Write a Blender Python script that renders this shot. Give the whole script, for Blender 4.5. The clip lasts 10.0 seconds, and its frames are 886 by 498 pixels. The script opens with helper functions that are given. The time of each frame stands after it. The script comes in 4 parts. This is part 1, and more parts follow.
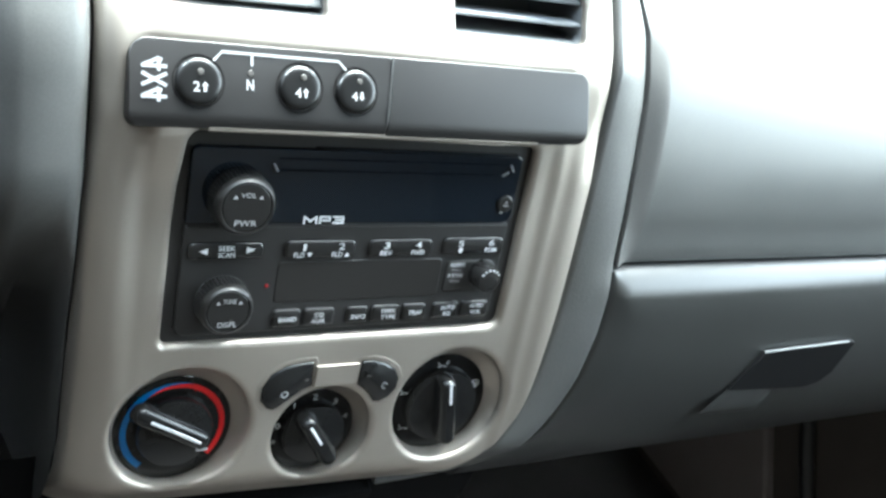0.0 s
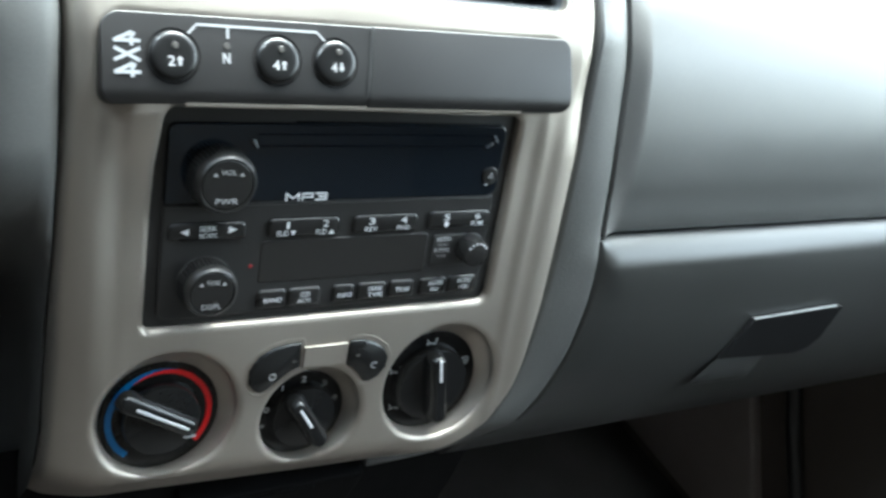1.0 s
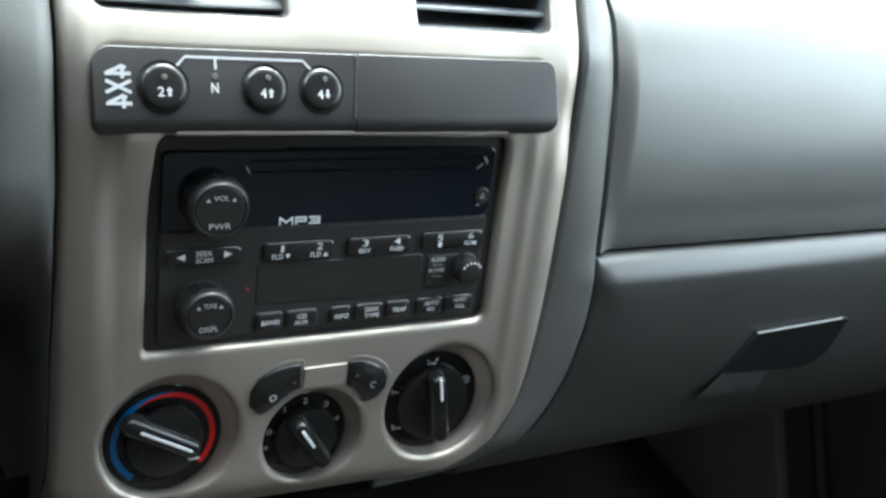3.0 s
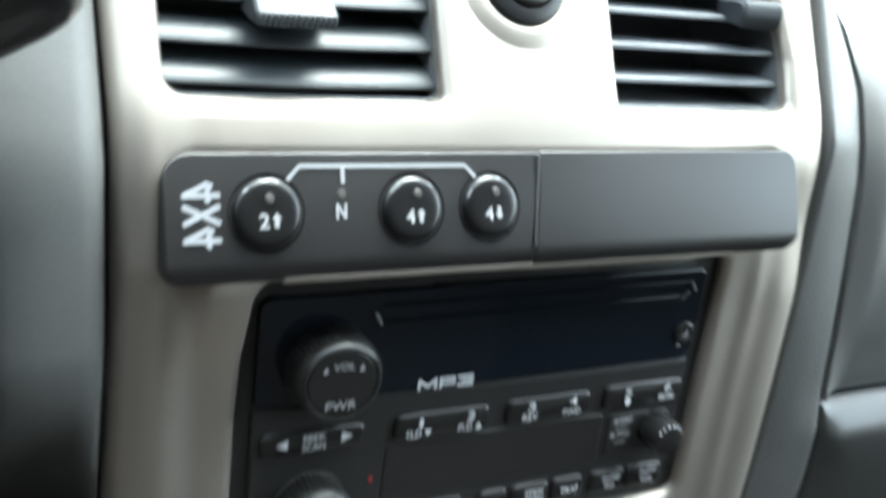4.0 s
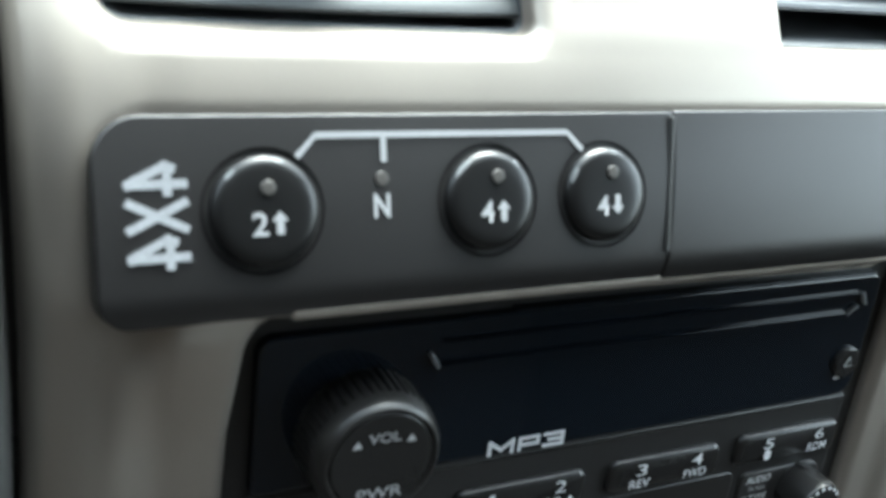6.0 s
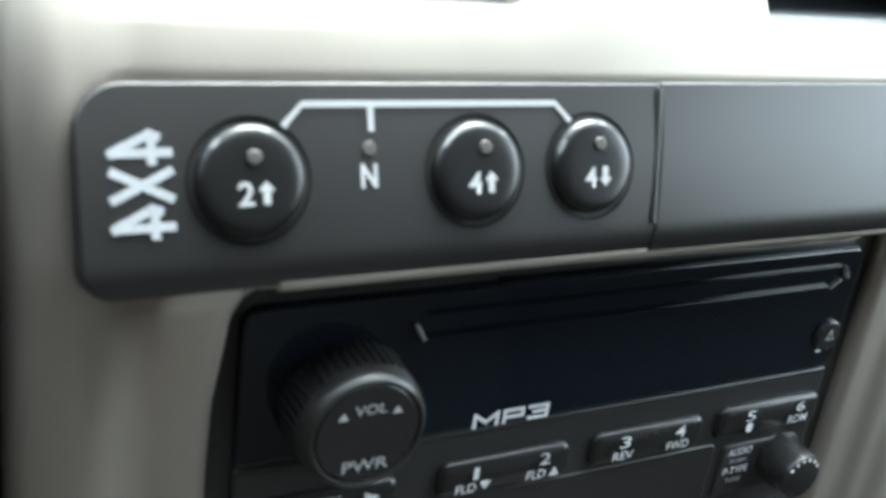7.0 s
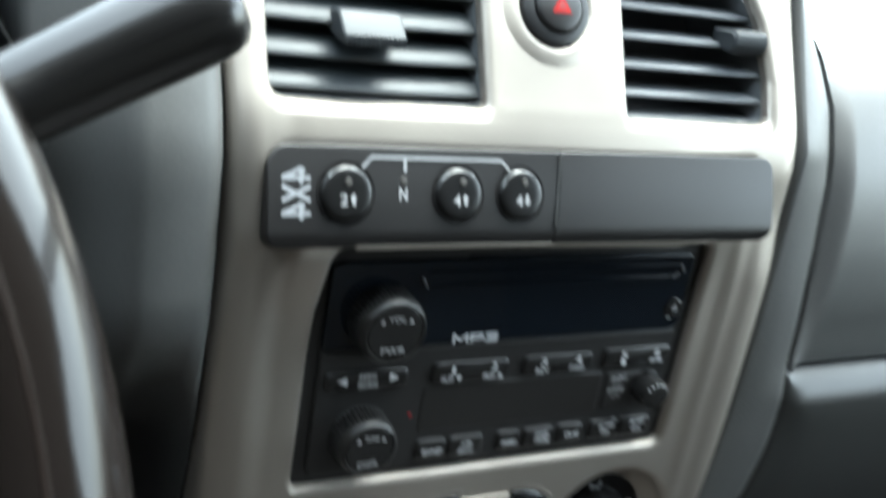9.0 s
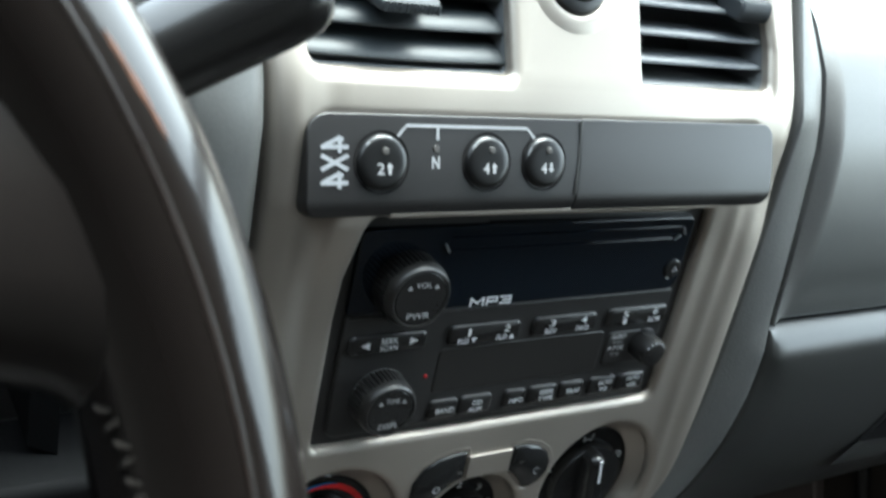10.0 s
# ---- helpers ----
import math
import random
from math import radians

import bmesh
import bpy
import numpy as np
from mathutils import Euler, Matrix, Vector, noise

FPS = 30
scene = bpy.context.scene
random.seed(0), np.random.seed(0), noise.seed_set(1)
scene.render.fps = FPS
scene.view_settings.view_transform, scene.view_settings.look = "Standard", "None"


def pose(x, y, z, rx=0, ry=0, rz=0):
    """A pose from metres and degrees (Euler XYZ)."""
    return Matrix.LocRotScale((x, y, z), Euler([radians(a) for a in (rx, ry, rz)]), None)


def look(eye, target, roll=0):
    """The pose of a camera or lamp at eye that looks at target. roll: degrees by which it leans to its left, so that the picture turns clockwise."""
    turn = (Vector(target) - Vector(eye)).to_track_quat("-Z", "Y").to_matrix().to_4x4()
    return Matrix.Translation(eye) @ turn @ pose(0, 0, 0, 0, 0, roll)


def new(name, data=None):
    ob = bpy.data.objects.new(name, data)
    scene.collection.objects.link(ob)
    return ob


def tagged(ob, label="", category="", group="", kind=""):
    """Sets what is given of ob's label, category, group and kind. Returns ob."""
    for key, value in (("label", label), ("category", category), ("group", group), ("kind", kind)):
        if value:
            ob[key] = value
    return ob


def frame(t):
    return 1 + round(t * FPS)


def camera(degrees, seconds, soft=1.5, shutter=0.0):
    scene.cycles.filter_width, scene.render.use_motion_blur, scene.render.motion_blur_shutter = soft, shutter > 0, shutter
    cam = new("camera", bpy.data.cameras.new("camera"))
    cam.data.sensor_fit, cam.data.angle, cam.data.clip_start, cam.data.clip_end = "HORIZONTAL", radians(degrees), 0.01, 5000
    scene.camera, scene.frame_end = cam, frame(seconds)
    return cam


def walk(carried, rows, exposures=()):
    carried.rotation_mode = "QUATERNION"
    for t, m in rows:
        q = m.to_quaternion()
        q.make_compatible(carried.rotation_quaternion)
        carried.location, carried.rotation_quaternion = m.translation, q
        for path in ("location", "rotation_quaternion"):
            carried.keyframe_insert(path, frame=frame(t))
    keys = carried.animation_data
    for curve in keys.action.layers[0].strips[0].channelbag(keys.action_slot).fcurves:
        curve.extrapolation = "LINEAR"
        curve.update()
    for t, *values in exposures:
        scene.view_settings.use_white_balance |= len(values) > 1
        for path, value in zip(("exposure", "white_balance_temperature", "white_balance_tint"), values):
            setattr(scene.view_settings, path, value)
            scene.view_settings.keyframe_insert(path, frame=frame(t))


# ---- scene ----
cam = camera(46.5, 10.0, soft=2.7, shutter=0.5)
cam.data.dof.use_dof, cam.data.dof.focus_distance, cam.data.dof.aperture_fstop = True, 0.48, 26.0  # a small aperture set for the far view: close views are softer
LEAN_BACK = 12.0
BASE = pose(0, 0, 0, -LEAN_BACK, 0, 0)  # the whole dashboard leans back; places below are in its own frame
PATH = [
    (0, (-0.2270, -0.4334, 0.1892), (0.2763, 0.3564, -0.1613), 11.48),
    (0.3, (-0.2305, -0.4275, 0.1841), (0.2771, 0.3576, -0.1710), 11.30),
    (0.5, (-0.2290, -0.4241, 0.1818), (0.2845, 0.3521, -0.1841), 11.37),
    (0.8, (-0.2327, -0.4302, 0.1732), (0.2792, 0.3566, -0.1718), 10.53),
    (1, (-0.2267, -0.4260, 0.1779), (0.2960, 0.3483, -0.1789), 10.01),
    (1.2, (-0.2219, -0.4361, 0.1745), (0.3003, 0.3488, -0.1590), 8.68),
    (1.5, (-0.2224, -0.4323, 0.1799), (0.2963, 0.3495, -0.1662), 9.55),
    (2, (-0.2145, -0.4528, 0.1886), (0.2923, 0.3515, -0.1218), 7.92),
    (2.2, (-0.2144, -0.4525, 0.1846), (0.2868, 0.3524, -0.1331), 7.58),
    (3.3, (-0.2149, -0.4469, 0.1667), (0.2765, 0.3596, -0.1621), 7.24),
    (3.5, (-0.2306, -0.4059, 0.1565), (0.2439, 0.4105, -0.1726), 5.90),
    (4, (-0.1877, -0.2781, 0.1743), (0.2773, 0.5447, -0.1525), 7.47),
    (4.5, (-0.1681, -0.2257, 0.1710), (0.2877, 0.6019, -0.1565), 7.51),
    (5, (-0.1560, -0.1926, 0.1519), (0.2902, 0.6355, -0.1875), 7.92),
    (5.5, (-0.1485, -0.1759, 0.1465), (0.3003, 0.6366, -0.2256), 8.00),
    (5.7, (-0.1499, -0.1760, 0.1474), (0.2936, 0.6422, -0.2183), 7.37),
    (6.8, (-0.1471, -0.1764, 0.1435), (0.3215, 0.6196, -0.2395), 7.70),
    (7, (-0.1504, -0.1746, 0.1452), (0.3155, 0.6212, -0.2415), 8.04),
    (7.5, (-0.1563, -0.1841, 0.1525), (0.3115, 0.6118, -0.2318), 8.98),
    (8, (-0.1648, -0.2109, 0.1567), (0.2900, 0.6050, -0.2003), 7.20),
    (8.5, (-0.1951, -0.2653, 0.1845), (0.2300, 0.5791, -0.1413), 6.65),
    (8.6, (-0.2039, -0.2890, 0.1921), (0.1936, 0.5679, -0.1363), 5.80),
    (8.8, (-0.2276, -0.3121, 0.1802), (0.2168, 0.5347, -0.1120), 6.27),
    (9, (-0.2377, -0.3352, 0.1959), (0.2294, 0.4799, -0.1468), 9.97),
    (9.2, (-0.2628, -0.3223, 0.1956), (0.2661, 0.4435, -0.1704), 12.68),
    (9.5, (-0.2870, -0.3207, 0.1913), (0.2605, 0.4385, -0.1606), 14.07),
    (9.6, (-0.2868, -0.3134, 0.1989), (0.2436, 0.4409, -0.1878), 14.33),
    (9.7, (-0.2818, -0.3170, 0.1919), (0.2592, 0.4334, -0.1878), 13.15),
    (10, (-0.2771, -0.3120, 0.2011), (0.2603, 0.4375, -0.1854), 12.41),
]
walk(cam, [(t, BASE @ look(eye, target, roll)) for t, eye, target, roll in PATH], [(0, 4.58, 5960, -4), (0.5, 4.20, 5960, -4), (1.0, 4.05, 5960, -4), (2.0, 3.76, 5960, -4), (3.5, 3.74, 5960, -4), (4.0, 3.79, 5960, -4), (4.5, 3.46, 5960, -4), (5.0, 3.08, 5960, -4), (5.5, 3.17, 5960, -4), (7.0, 3.70, 5960, -4), (8.5, 3.62, 5960, -4), (9.5, 3.32, 5960, -4), (10, 3.40, 5960, -4)])

# ---- light: hazy daylight through the windscreen and the side windows
world = bpy.data.worlds.new("sky")
scene.world = world
world.use_nodes = True
wn = world.node_tree.nodes
sky = wn.new("ShaderNodeTexSky")
sky.sky_type, sky.sun_disc = "NISHITA", False
sky.sun_elevation, sky.sun_rotation = radians(62), radians(41)
sky.dust_density, sky.air_density = 3.0, 1.0
haze = wn.new("ShaderNodeHueSaturation")  # thin cloud whitens the sky
haze.inputs["Saturation"].default_value = 0.3
world.node_tree.links.new(sky.outputs[0], haze.inputs["Color"])
world.node_tree.links.new(haze.outputs[0], wn["Background"].inputs[0])
wn["Background"].inputs[1].default_value = 0.15
sun = new("sun", bpy.data.lights.new("sun", "SUN"))
sun.data.energy, sun.data.angle, sun.data.color = 0.75, radians(35), (1.0, 0.97, 0.93)
sun.matrix_basis = look((1.3, 1.5, 3.8), (0, 0, 0))


# ---- materials
def mat(name, color, rough=0.5, metal=0.0, grain=0.0, bump=0.0, size=900.0, coat=0.0, spread=0.12, rspread=0.12, blotch=14.0, spec=0.5):
    m = bpy.data.materials.new(name)
    m.use_nodes = True
    nt = m.node_tree
    n, l = nt.nodes, nt.links
    b = n["Principled BSDF"]
    b.inputs["Metallic"].default_value = metal
    b.inputs["Specular IOR Level"].default_value = spec
    b.inputs["Coat Weight"].default_value = coat
    b.inputs["Coat Roughness"].default_value = 0.08
    tc = n.new("ShaderNodeTexCoord")
    big, fine = n.new("ShaderNodeTexNoise"), n.new("ShaderNodeTexNoise")
    big.inputs["Scale"].default_value, big.inputs["Detail"].default_value = blotch, 4
    fine.inputs["Scale"].default_value, fine.inputs["Detail"].default_value = size, 2
    for t in (big, fine):
        l.new(tc.outputs["Object"], t.inputs["Vector"])
    mix = n.new("ShaderNodeMix")
    mix.data_type = "FLOAT"
    mix.inputs[0].default_value = 0.35
    l.new(big.outputs[0], mix.inputs[2]), l.new(fine.outputs[0], mix.inputs[3])
    ramp = n.new("ShaderNodeValToRGB")
    ramp.color_ramp.elements[0].position, ramp.color_ramp.elements[1].position = 0.3, 0.7
    ramp.color_ramp.elements[0].color = (*[c * (1 - spread) for c in color], 1)
    ramp.color_ramp.elements[1].color = (*[min(1, c * (1 + spread)) for c in color], 1)
    l.new(mix.outputs[0], ramp.inputs[0]), l.new(ramp.outputs[0], b.inputs["Base Color"])
    mr = n.new("ShaderNodeMapRange")
    mr.inputs[1].default_value, mr.inputs[2].default_value = 0.3, 0.7
    mr.inputs[3].default_value, mr.inputs[4].default_value = max(0.02, rough * (1 - rspread)), min(1, rough * (1 + rspread))
    l.new(big.outputs[0], mr.inputs[0]), l.new(mr.outputs[0], b.inputs["Roughness"])
    if bump:
        v = n.new("ShaderNodeTexVoronoi")
        v.inputs["Scale"].default_value = grain
        l.new(tc.outputs["Object"], v.inputs["Vector"])
        bp = n.new("ShaderNodeBump")
        bp.inputs["Strength"].default_value, bp.inputs["Distance"].default_value = bump, 0.0006
        l.new(v.outputs["Distance"], bp.inputs["Height"]), l.new(bp.outputs[0], b.inputs["Normal"])
    return m


SILVER = mat("satin_champagne_paint", (0.425, 0.385, 0.338), 0.42, 0.70, size=2500, spread=0.05)
VINYL = mat("grained_grey_vinyl", (0.108, 0.109, 0.105), 0.35, grain=1500, bump=0.12, spec=0.75, spread=0.1)
VINYL_MID = mat("grained_mid_vinyl", (0.100, 0.100, 0.098), 0.40, grain=1500, bump=0.08, spec=0.4, spread=0.18)
PLATE = mat("matt_charcoal_plastic", (0.0138, 0.0130, 0.0131), 0.36, grain=2500, bump=0.03, spec=0.70)
BUTTON = mat("satin_button_plastic", (0.0075, 0.0074, 0.0076), 0.30, spec=0.5)
CHIP_GLINT = mat("chip_highlight_grey", (0.10, 0.105, 0.11), 0.45, size=1800, spread=0.5)
# near-black that puts the shade inside narrow gaps into the colour
RING = mat("black_gap_shade", (0.003, 0.003, 0.003), 0.8, spec=0.1)
BLACK = mat("matt_black_plastic", (0.020, 0.020, 0.021), 0.40)
RADIO = mat("radio_black_plastic", (0.029, 0.0280, 0.0276), 0.40, spec=0.4)
KEY = mat("soft_key_plastic", (0.019, 0.0182, 0.018), 0.26)
RUBBER = mat("ribbed_black_rubber", (0.020, 0.0190, 0.0183), 0.32)
GLASS = mat("smoked_display_glass", (0.0075, 0.0108, 0.0158), 0.07, spread=0.05)
WINDOW2 = mat("grey_display_window", (0.025, 0.0235, 0.0225), 0.32, spread=0.05)
INK = mat("white_ink", (0.74, 0.75, 0.77), 0.55, spread=0.06)
INK_PANEL = mat("dulled_white_ink", (0.31, 0.315, 0.325), 0.55, size=1400, spread=0.12)
INK_GREY = mat("grey_ink", (0.40, 0.40, 0.41), 0.55, spread=0.06)
LENS = mat("dull_indicator_lens", (0.07, 0.066, 0.062), 0.3)
LED = mat("unlit_red_lamp", (0.30, 0.015, 0.02), 0.3)
RED = mat("red_print", (0.88, 0.010, 0.016), 0.4, spread=0.06)
BLUE = mat("blue_print", (0.006, 0.16, 0.46), 0.4, spread=0.06)
LAMP_RED = mat("red_lens", (0.36, 0.018, 0.018), 0.25)
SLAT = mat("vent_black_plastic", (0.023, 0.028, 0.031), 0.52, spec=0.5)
# lighter copy of the slat plastic: daylight on the right vent's slats as colour
SLAT_LIT = mat("vent_lit_plastic", (0.080, 0.087, 0.096), 0.38, spec=0.7)
DUCT = mat("vent_duct_plastic", (0.11, 0.116, 0.122), 0.6)
TAB = mat("grey_tab_plastic", (0.036, 0.040, 0.044), 0.5, spec=0.4)
DIAL = mat("glossy_black_dial", (0.012, 0.012, 0.0124), 0.22, spec=0.4)
HANDLE = mat("matt_black_handle", (0.010, 0.010, 0.0105), 0.6, spec=0.12)
LEATHER = mat("black_leather", (0.0085, 0.0068, 0.0062), 0.16, grain=900, bump=0.03, spec=0.3, coat=0.40, rspread=0.25)
SPOKE = mat("worn_spoke_leather", (0.0140, 0.0115, 0.0106), 0.30, grain=900, bump=0.06, coat=0.1, spec=0.47, rspread=0.25, spread=0.2)
LEVER = mat("satin_black_lever", (0.011, 0.0105, 0.0105), 0.27, spec=0.85)
HUB = mat("dark_hub_vinyl", (0.014, 0.0130, 0.0125), 0.28, grain=1200, bump=0.1)
LID = mat("glove_box_vinyl", (0.038, 0.0385, 0.0375), 0.33, grain=1500, bump=0.03, spec=0.6)
INK_WORN = mat("worn_white_ink", (0.27, 0.28, 0.295), 0.55, size=1400, spread=0.35)
SEAM = mat("dark_brown_seam", (0.0100, 0.0070, 0.0060), 0.30, spread=0.3, blotch=22.0)
WORN = mat("worn_orange_leather", (0.060, 0.021, 0.008), 0.5, size=1500, spread=0.5, spec=0.3)
THREAD = mat("grey_thread", (0.024, 0.021, 0.019), 0.9, spec=0.15)
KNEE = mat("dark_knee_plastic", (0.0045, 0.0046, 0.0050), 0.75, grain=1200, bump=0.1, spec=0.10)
BORDER = mat("smooth_border_vinyl", (0.125, 0.123, 0.118), 0.45, grain=1100, bump=0.1)
STRIP = mat("grained_strip_vinyl", (0.105, 0.105, 0.102), 0.40, grain=900, bump=0.22, spread=0.16)
CARPET = mat("dark_carpet", (0.06, 0.056, 0.056), 0.95, grain=900, bump=0.8, spread=0.35)
KICK = mat("taupe_kick_plastic", (0.26, 0.23, 0.22), 0.55, grain=700, bump=0.2)
TRIM_BROWN = mat("dark_taupe_trim", (0.085, 0.073, 0.064), 0.6, grain=700, bump=0.3)
CLOTH = mat("grey_headliner", (0.14, 0.124, 0.106), 0.9, grain=900, bump=0.3)
CABIN = mat("cabin_taupe_trim", (0.07, 0.059, 0.048), 0.6, grain=600, bump=0.3)


# ---- mesh helpers
def part(name, bm, material, parent=None, label="", sharp=35):
    bmesh.ops.remove_doubles(bm, verts=bm.verts, dist=1e-6)
    bmesh.ops.recalc_face_normals(bm, faces=bm.faces)
    me = bpy.data.meshes.new(name)
    bm.to_mesh(me)
    bm.free()
    for p in me.polygons:
        p.use_smooth = True
    me.set_sharp_from_angle(angle=radians(sharp))
    me.materials.append(material)
    ob = new(name, me)
    ob.parent = parent
    if label:
        ob["label"] = label
    return ob


def thing(name, label, category, group=""):
    ob = new(name)
    ob.empty_display_size = 0.02
    return tagged(ob, label, category, group)


def plane(alpha, origin):
    """Frame of a face that leans back by alpha degrees: u right, v up along the face, w out of it towards the seats."""
    a = radians(alpha)
    ca, sa = math.cos(a), math.sin(a)
    m = Matrix(((1, 0, 0), (0, sa, -ca), (0, ca, sa))).to_4x4()
    return Matrix.Translation(origin) @ m


FLAT = plane(0, (0, 0, 0))
RAD = plane(0, (0, 0.0045, 0))
PAN = plane(19.6, (0, -0.0085, 0.0813))


def rrect(u0, u1, v0, v1, r, n=5):
    if not isinstance(r, (tuple, list)):
        r = (r,) * 4
    out = []
    for (cu, cv, a), q in zip((((1, -1, -90)), (1, 1, 0), (-1, 1, 90), (-1, -1, 180)), r):
        q = max(q, 1e-5)
        x = (u1 - q) if cu > 0 else (u0 + q)
        y = (v1 - q) if cv > 0 else (v0 + q)
        for k in range(n + 1):
            t = radians(a + 90 * k / n)
            out.append((x + q * math.cos(t), y + q * math.sin(t)))
    return out


def round_poly(corners, n=6):
    """A counterclockwise polygon of (u, v, radius) with rounded corners."""
    out = []
    for k, (u, v, r) in enumerate(corners):
        p, a, b = Vector((u, v)), Vector(corners[k - 1][:2]), Vector(corners[(k + 1) % len(corners)][:2])
        d1, d2 = (a - p).normalized(), (b - p).normalized()
        half = d1.angle(d2) / 2
        t = min(r / math.tan(half), 0.45 * (a - p).length, 0.45 * (b - p).length)
        s, e = p + d1 * t, p + d2 * t
        for i in range(n + 1):
            f = i / n
            q = s * (1 - f) ** 2 + 2 * p * f * (1 - f) + e * f * f
            out.append((q.x, q.y))
    return out


def ellipse(u, v, ru, rv=None, n=48):
    rv = rv or ru
    return [(u + ru * math.cos(2 * math.pi * k / n), v + rv * math.sin(2 * math.pi * k / n)) for k in range(n)]


def inset(loop, d):
    """Moves a closed, convex-ish loop inwards by d."""
    n, out = len(loop), []
    for k in range(n):
        a, b, c = Vector(loop[k - 1]), Vector(loop[k]), Vector(loop[(k + 1) % n])
        t1, t2 = b - a, c - b
        t1 = t1.normalized() if t1.length > 1e-9 else t2.normalized()
        t2 = t2.normalized() if t2.length > 1e-9 else t1
        nrm = Vector((-t1.y - t2.y, t1.x + t2.x))
        nrm = nrm.normalized() if nrm.length > 1e-9 else Vector((0, 0))
        q = b + nrm * d
        out.append((q.x, q.y))
    return out


def loft(bm, loops, m, caps=(False, True)):
    """Skins closed loops of (u, v) given with their w; m takes u, v, w to the dashboard's frame."""
    rings = [[bm.verts.new(m @ Vector((u, v, w))) for u, v in lp] for lp, w in loops]
    for a, b in zip(rings, rings[1:]):
        k = len(a)
        for i in range(k):
            bm.faces.new((a[i], a[(i + 1) % k], b[(i + 1) % k], b[i]))
    if caps[0]:
        bm.faces.new(rings[0][::-1])
    if caps[1]:
        bm.faces.new(rings[-1])
    return bm


def slab(loop, w0, w1, m, round_=0.0006, bm=None, dome=0.0):
    """A plate from w0 out to w1 with a rounded front edge."""
    bm = bm or bmesh.new()
    loops = [(loop, w0)]
    for k in range(4):
        t = radians(90 * k / 3)
        loops.append((inset(loop, round_ * (1 - math.cos(t))), w1 - round_ * (1 - math.sin(t))))
    if not dome:
        loops.append((inset(loop, round_ * 1.4), w1))  # keeps the face itself flat
    if dome:
        for q in (0.25, 0.5, 0.75):
            cu = sum(p[0] for p in loop) / len(loop)
            cv = sum(p[1] for p in loop) / len(loop)
            last = inset(loop, round_)
            loops.append(([(cu + (u - cu) * (1 - q), cv + (v - cv) * (1 - q)) for u, v in last], w1 + dome * (1 - (1 - q) ** 2)))
    return loft(bm, loops, m, (True, True))


def box(bm, lo, hi):
    v = [bm.verts.new((x, y, z)) for x in (lo[0], hi[0]) for y in (lo[1], hi[1]) for z in (lo[2], hi[2])]
    for f in ((0, 1, 3, 2), (4, 6, 7, 5), (0, 4, 5, 1), (2, 3, 7, 6), (0, 2, 6, 4), (1, 5, 7, 3)):
        bm.faces.new([v[i] for i in f])
    return bm


def grid(rows, thick=None):
    """A sheet through rows of points; thick gives it a back at that offset."""
    bm = bmesh.new()
    vs = [[bm.verts.new(p) for p in r] for r in rows]
    for a, b in zip(vs, vs[1:]):
        for i in range(len(a) - 1):
            bm.faces.new((a[i], a[i + 1], b[i + 1], b[i]))
    if thick:
        wk = [[bm.verts.new(Vector(p) + Vector(thick)) for p in r] for r in rows]
        for a, b in zip(wk, wk[1:]):
            for i in range(len(a) - 1):
                bm.faces.new((a[i], b[i], b[i + 1], a[i + 1]))
        edge = lambda g: g[0] + [r[-1] for r in g[1:-1]] + g[-1][::-1] + [r[0] for r in g[1:-1]][::-1]
        e, f = edge(vs), edge(wk)
        for i in range(len(e)):
            bm.faces.new((e[i], e[(i + 1) % len(e)], f[(i + 1) % len(e)], f[i]))
    return bm


def lerp(table, x):
    """Linear interpolation in rows of (x, y)."""
    xs, ys = zip(*table)
    return float(np.interp(x, xs, ys))


def spline(points, n):
    """n points along a smooth curve through the given ones."""
    p = [Vector(q) for q in points]
    p = [p[0] * 2 - p[1]] + p + [p[-1] * 2 - p[-2]]
    out = []
    segs = len(p) - 3
    for k in range(n):
        t = k / (n - 1) * segs
        i = min(int(t), segs - 1)
        f = t - i
        a, b, c, d = p[i:i + 4]
        out.append(0.5 * ((2 * b) + (c - a) * f + (2 * a - 5 * b + 4 * c - d) * f * f + (3 * b - a - 3 * c + d) * f ** 3))
    return out


def tube(bm, pts, radii, n=24, cap=True):
    rings = []
    up = Vector((0, 0, 1))
    for k, p in enumerate(pts):
        d = (pts[min(k + 1, len(pts) - 1)] - pts[max(k - 1, 0)]).normalized()
        s = d.cross(up).normalized()
        q = s.cross(d)
        rings.append([bm.verts.new(p + radii[k] * (math.cos(a) * s + math.sin(a) * q)) for a in (2 * math.pi * i / n for i in range(n))])
    for a, b in zip(rings, rings[1:]):
        for i in range(n):
            bm.faces.new((a[i], a[(i + 1) % n], b[(i + 1) % n], b[i]))
    if cap:
        bm.faces.new(rings[0][::-1])
        bm.faces.new(rings[-1])
    return bm


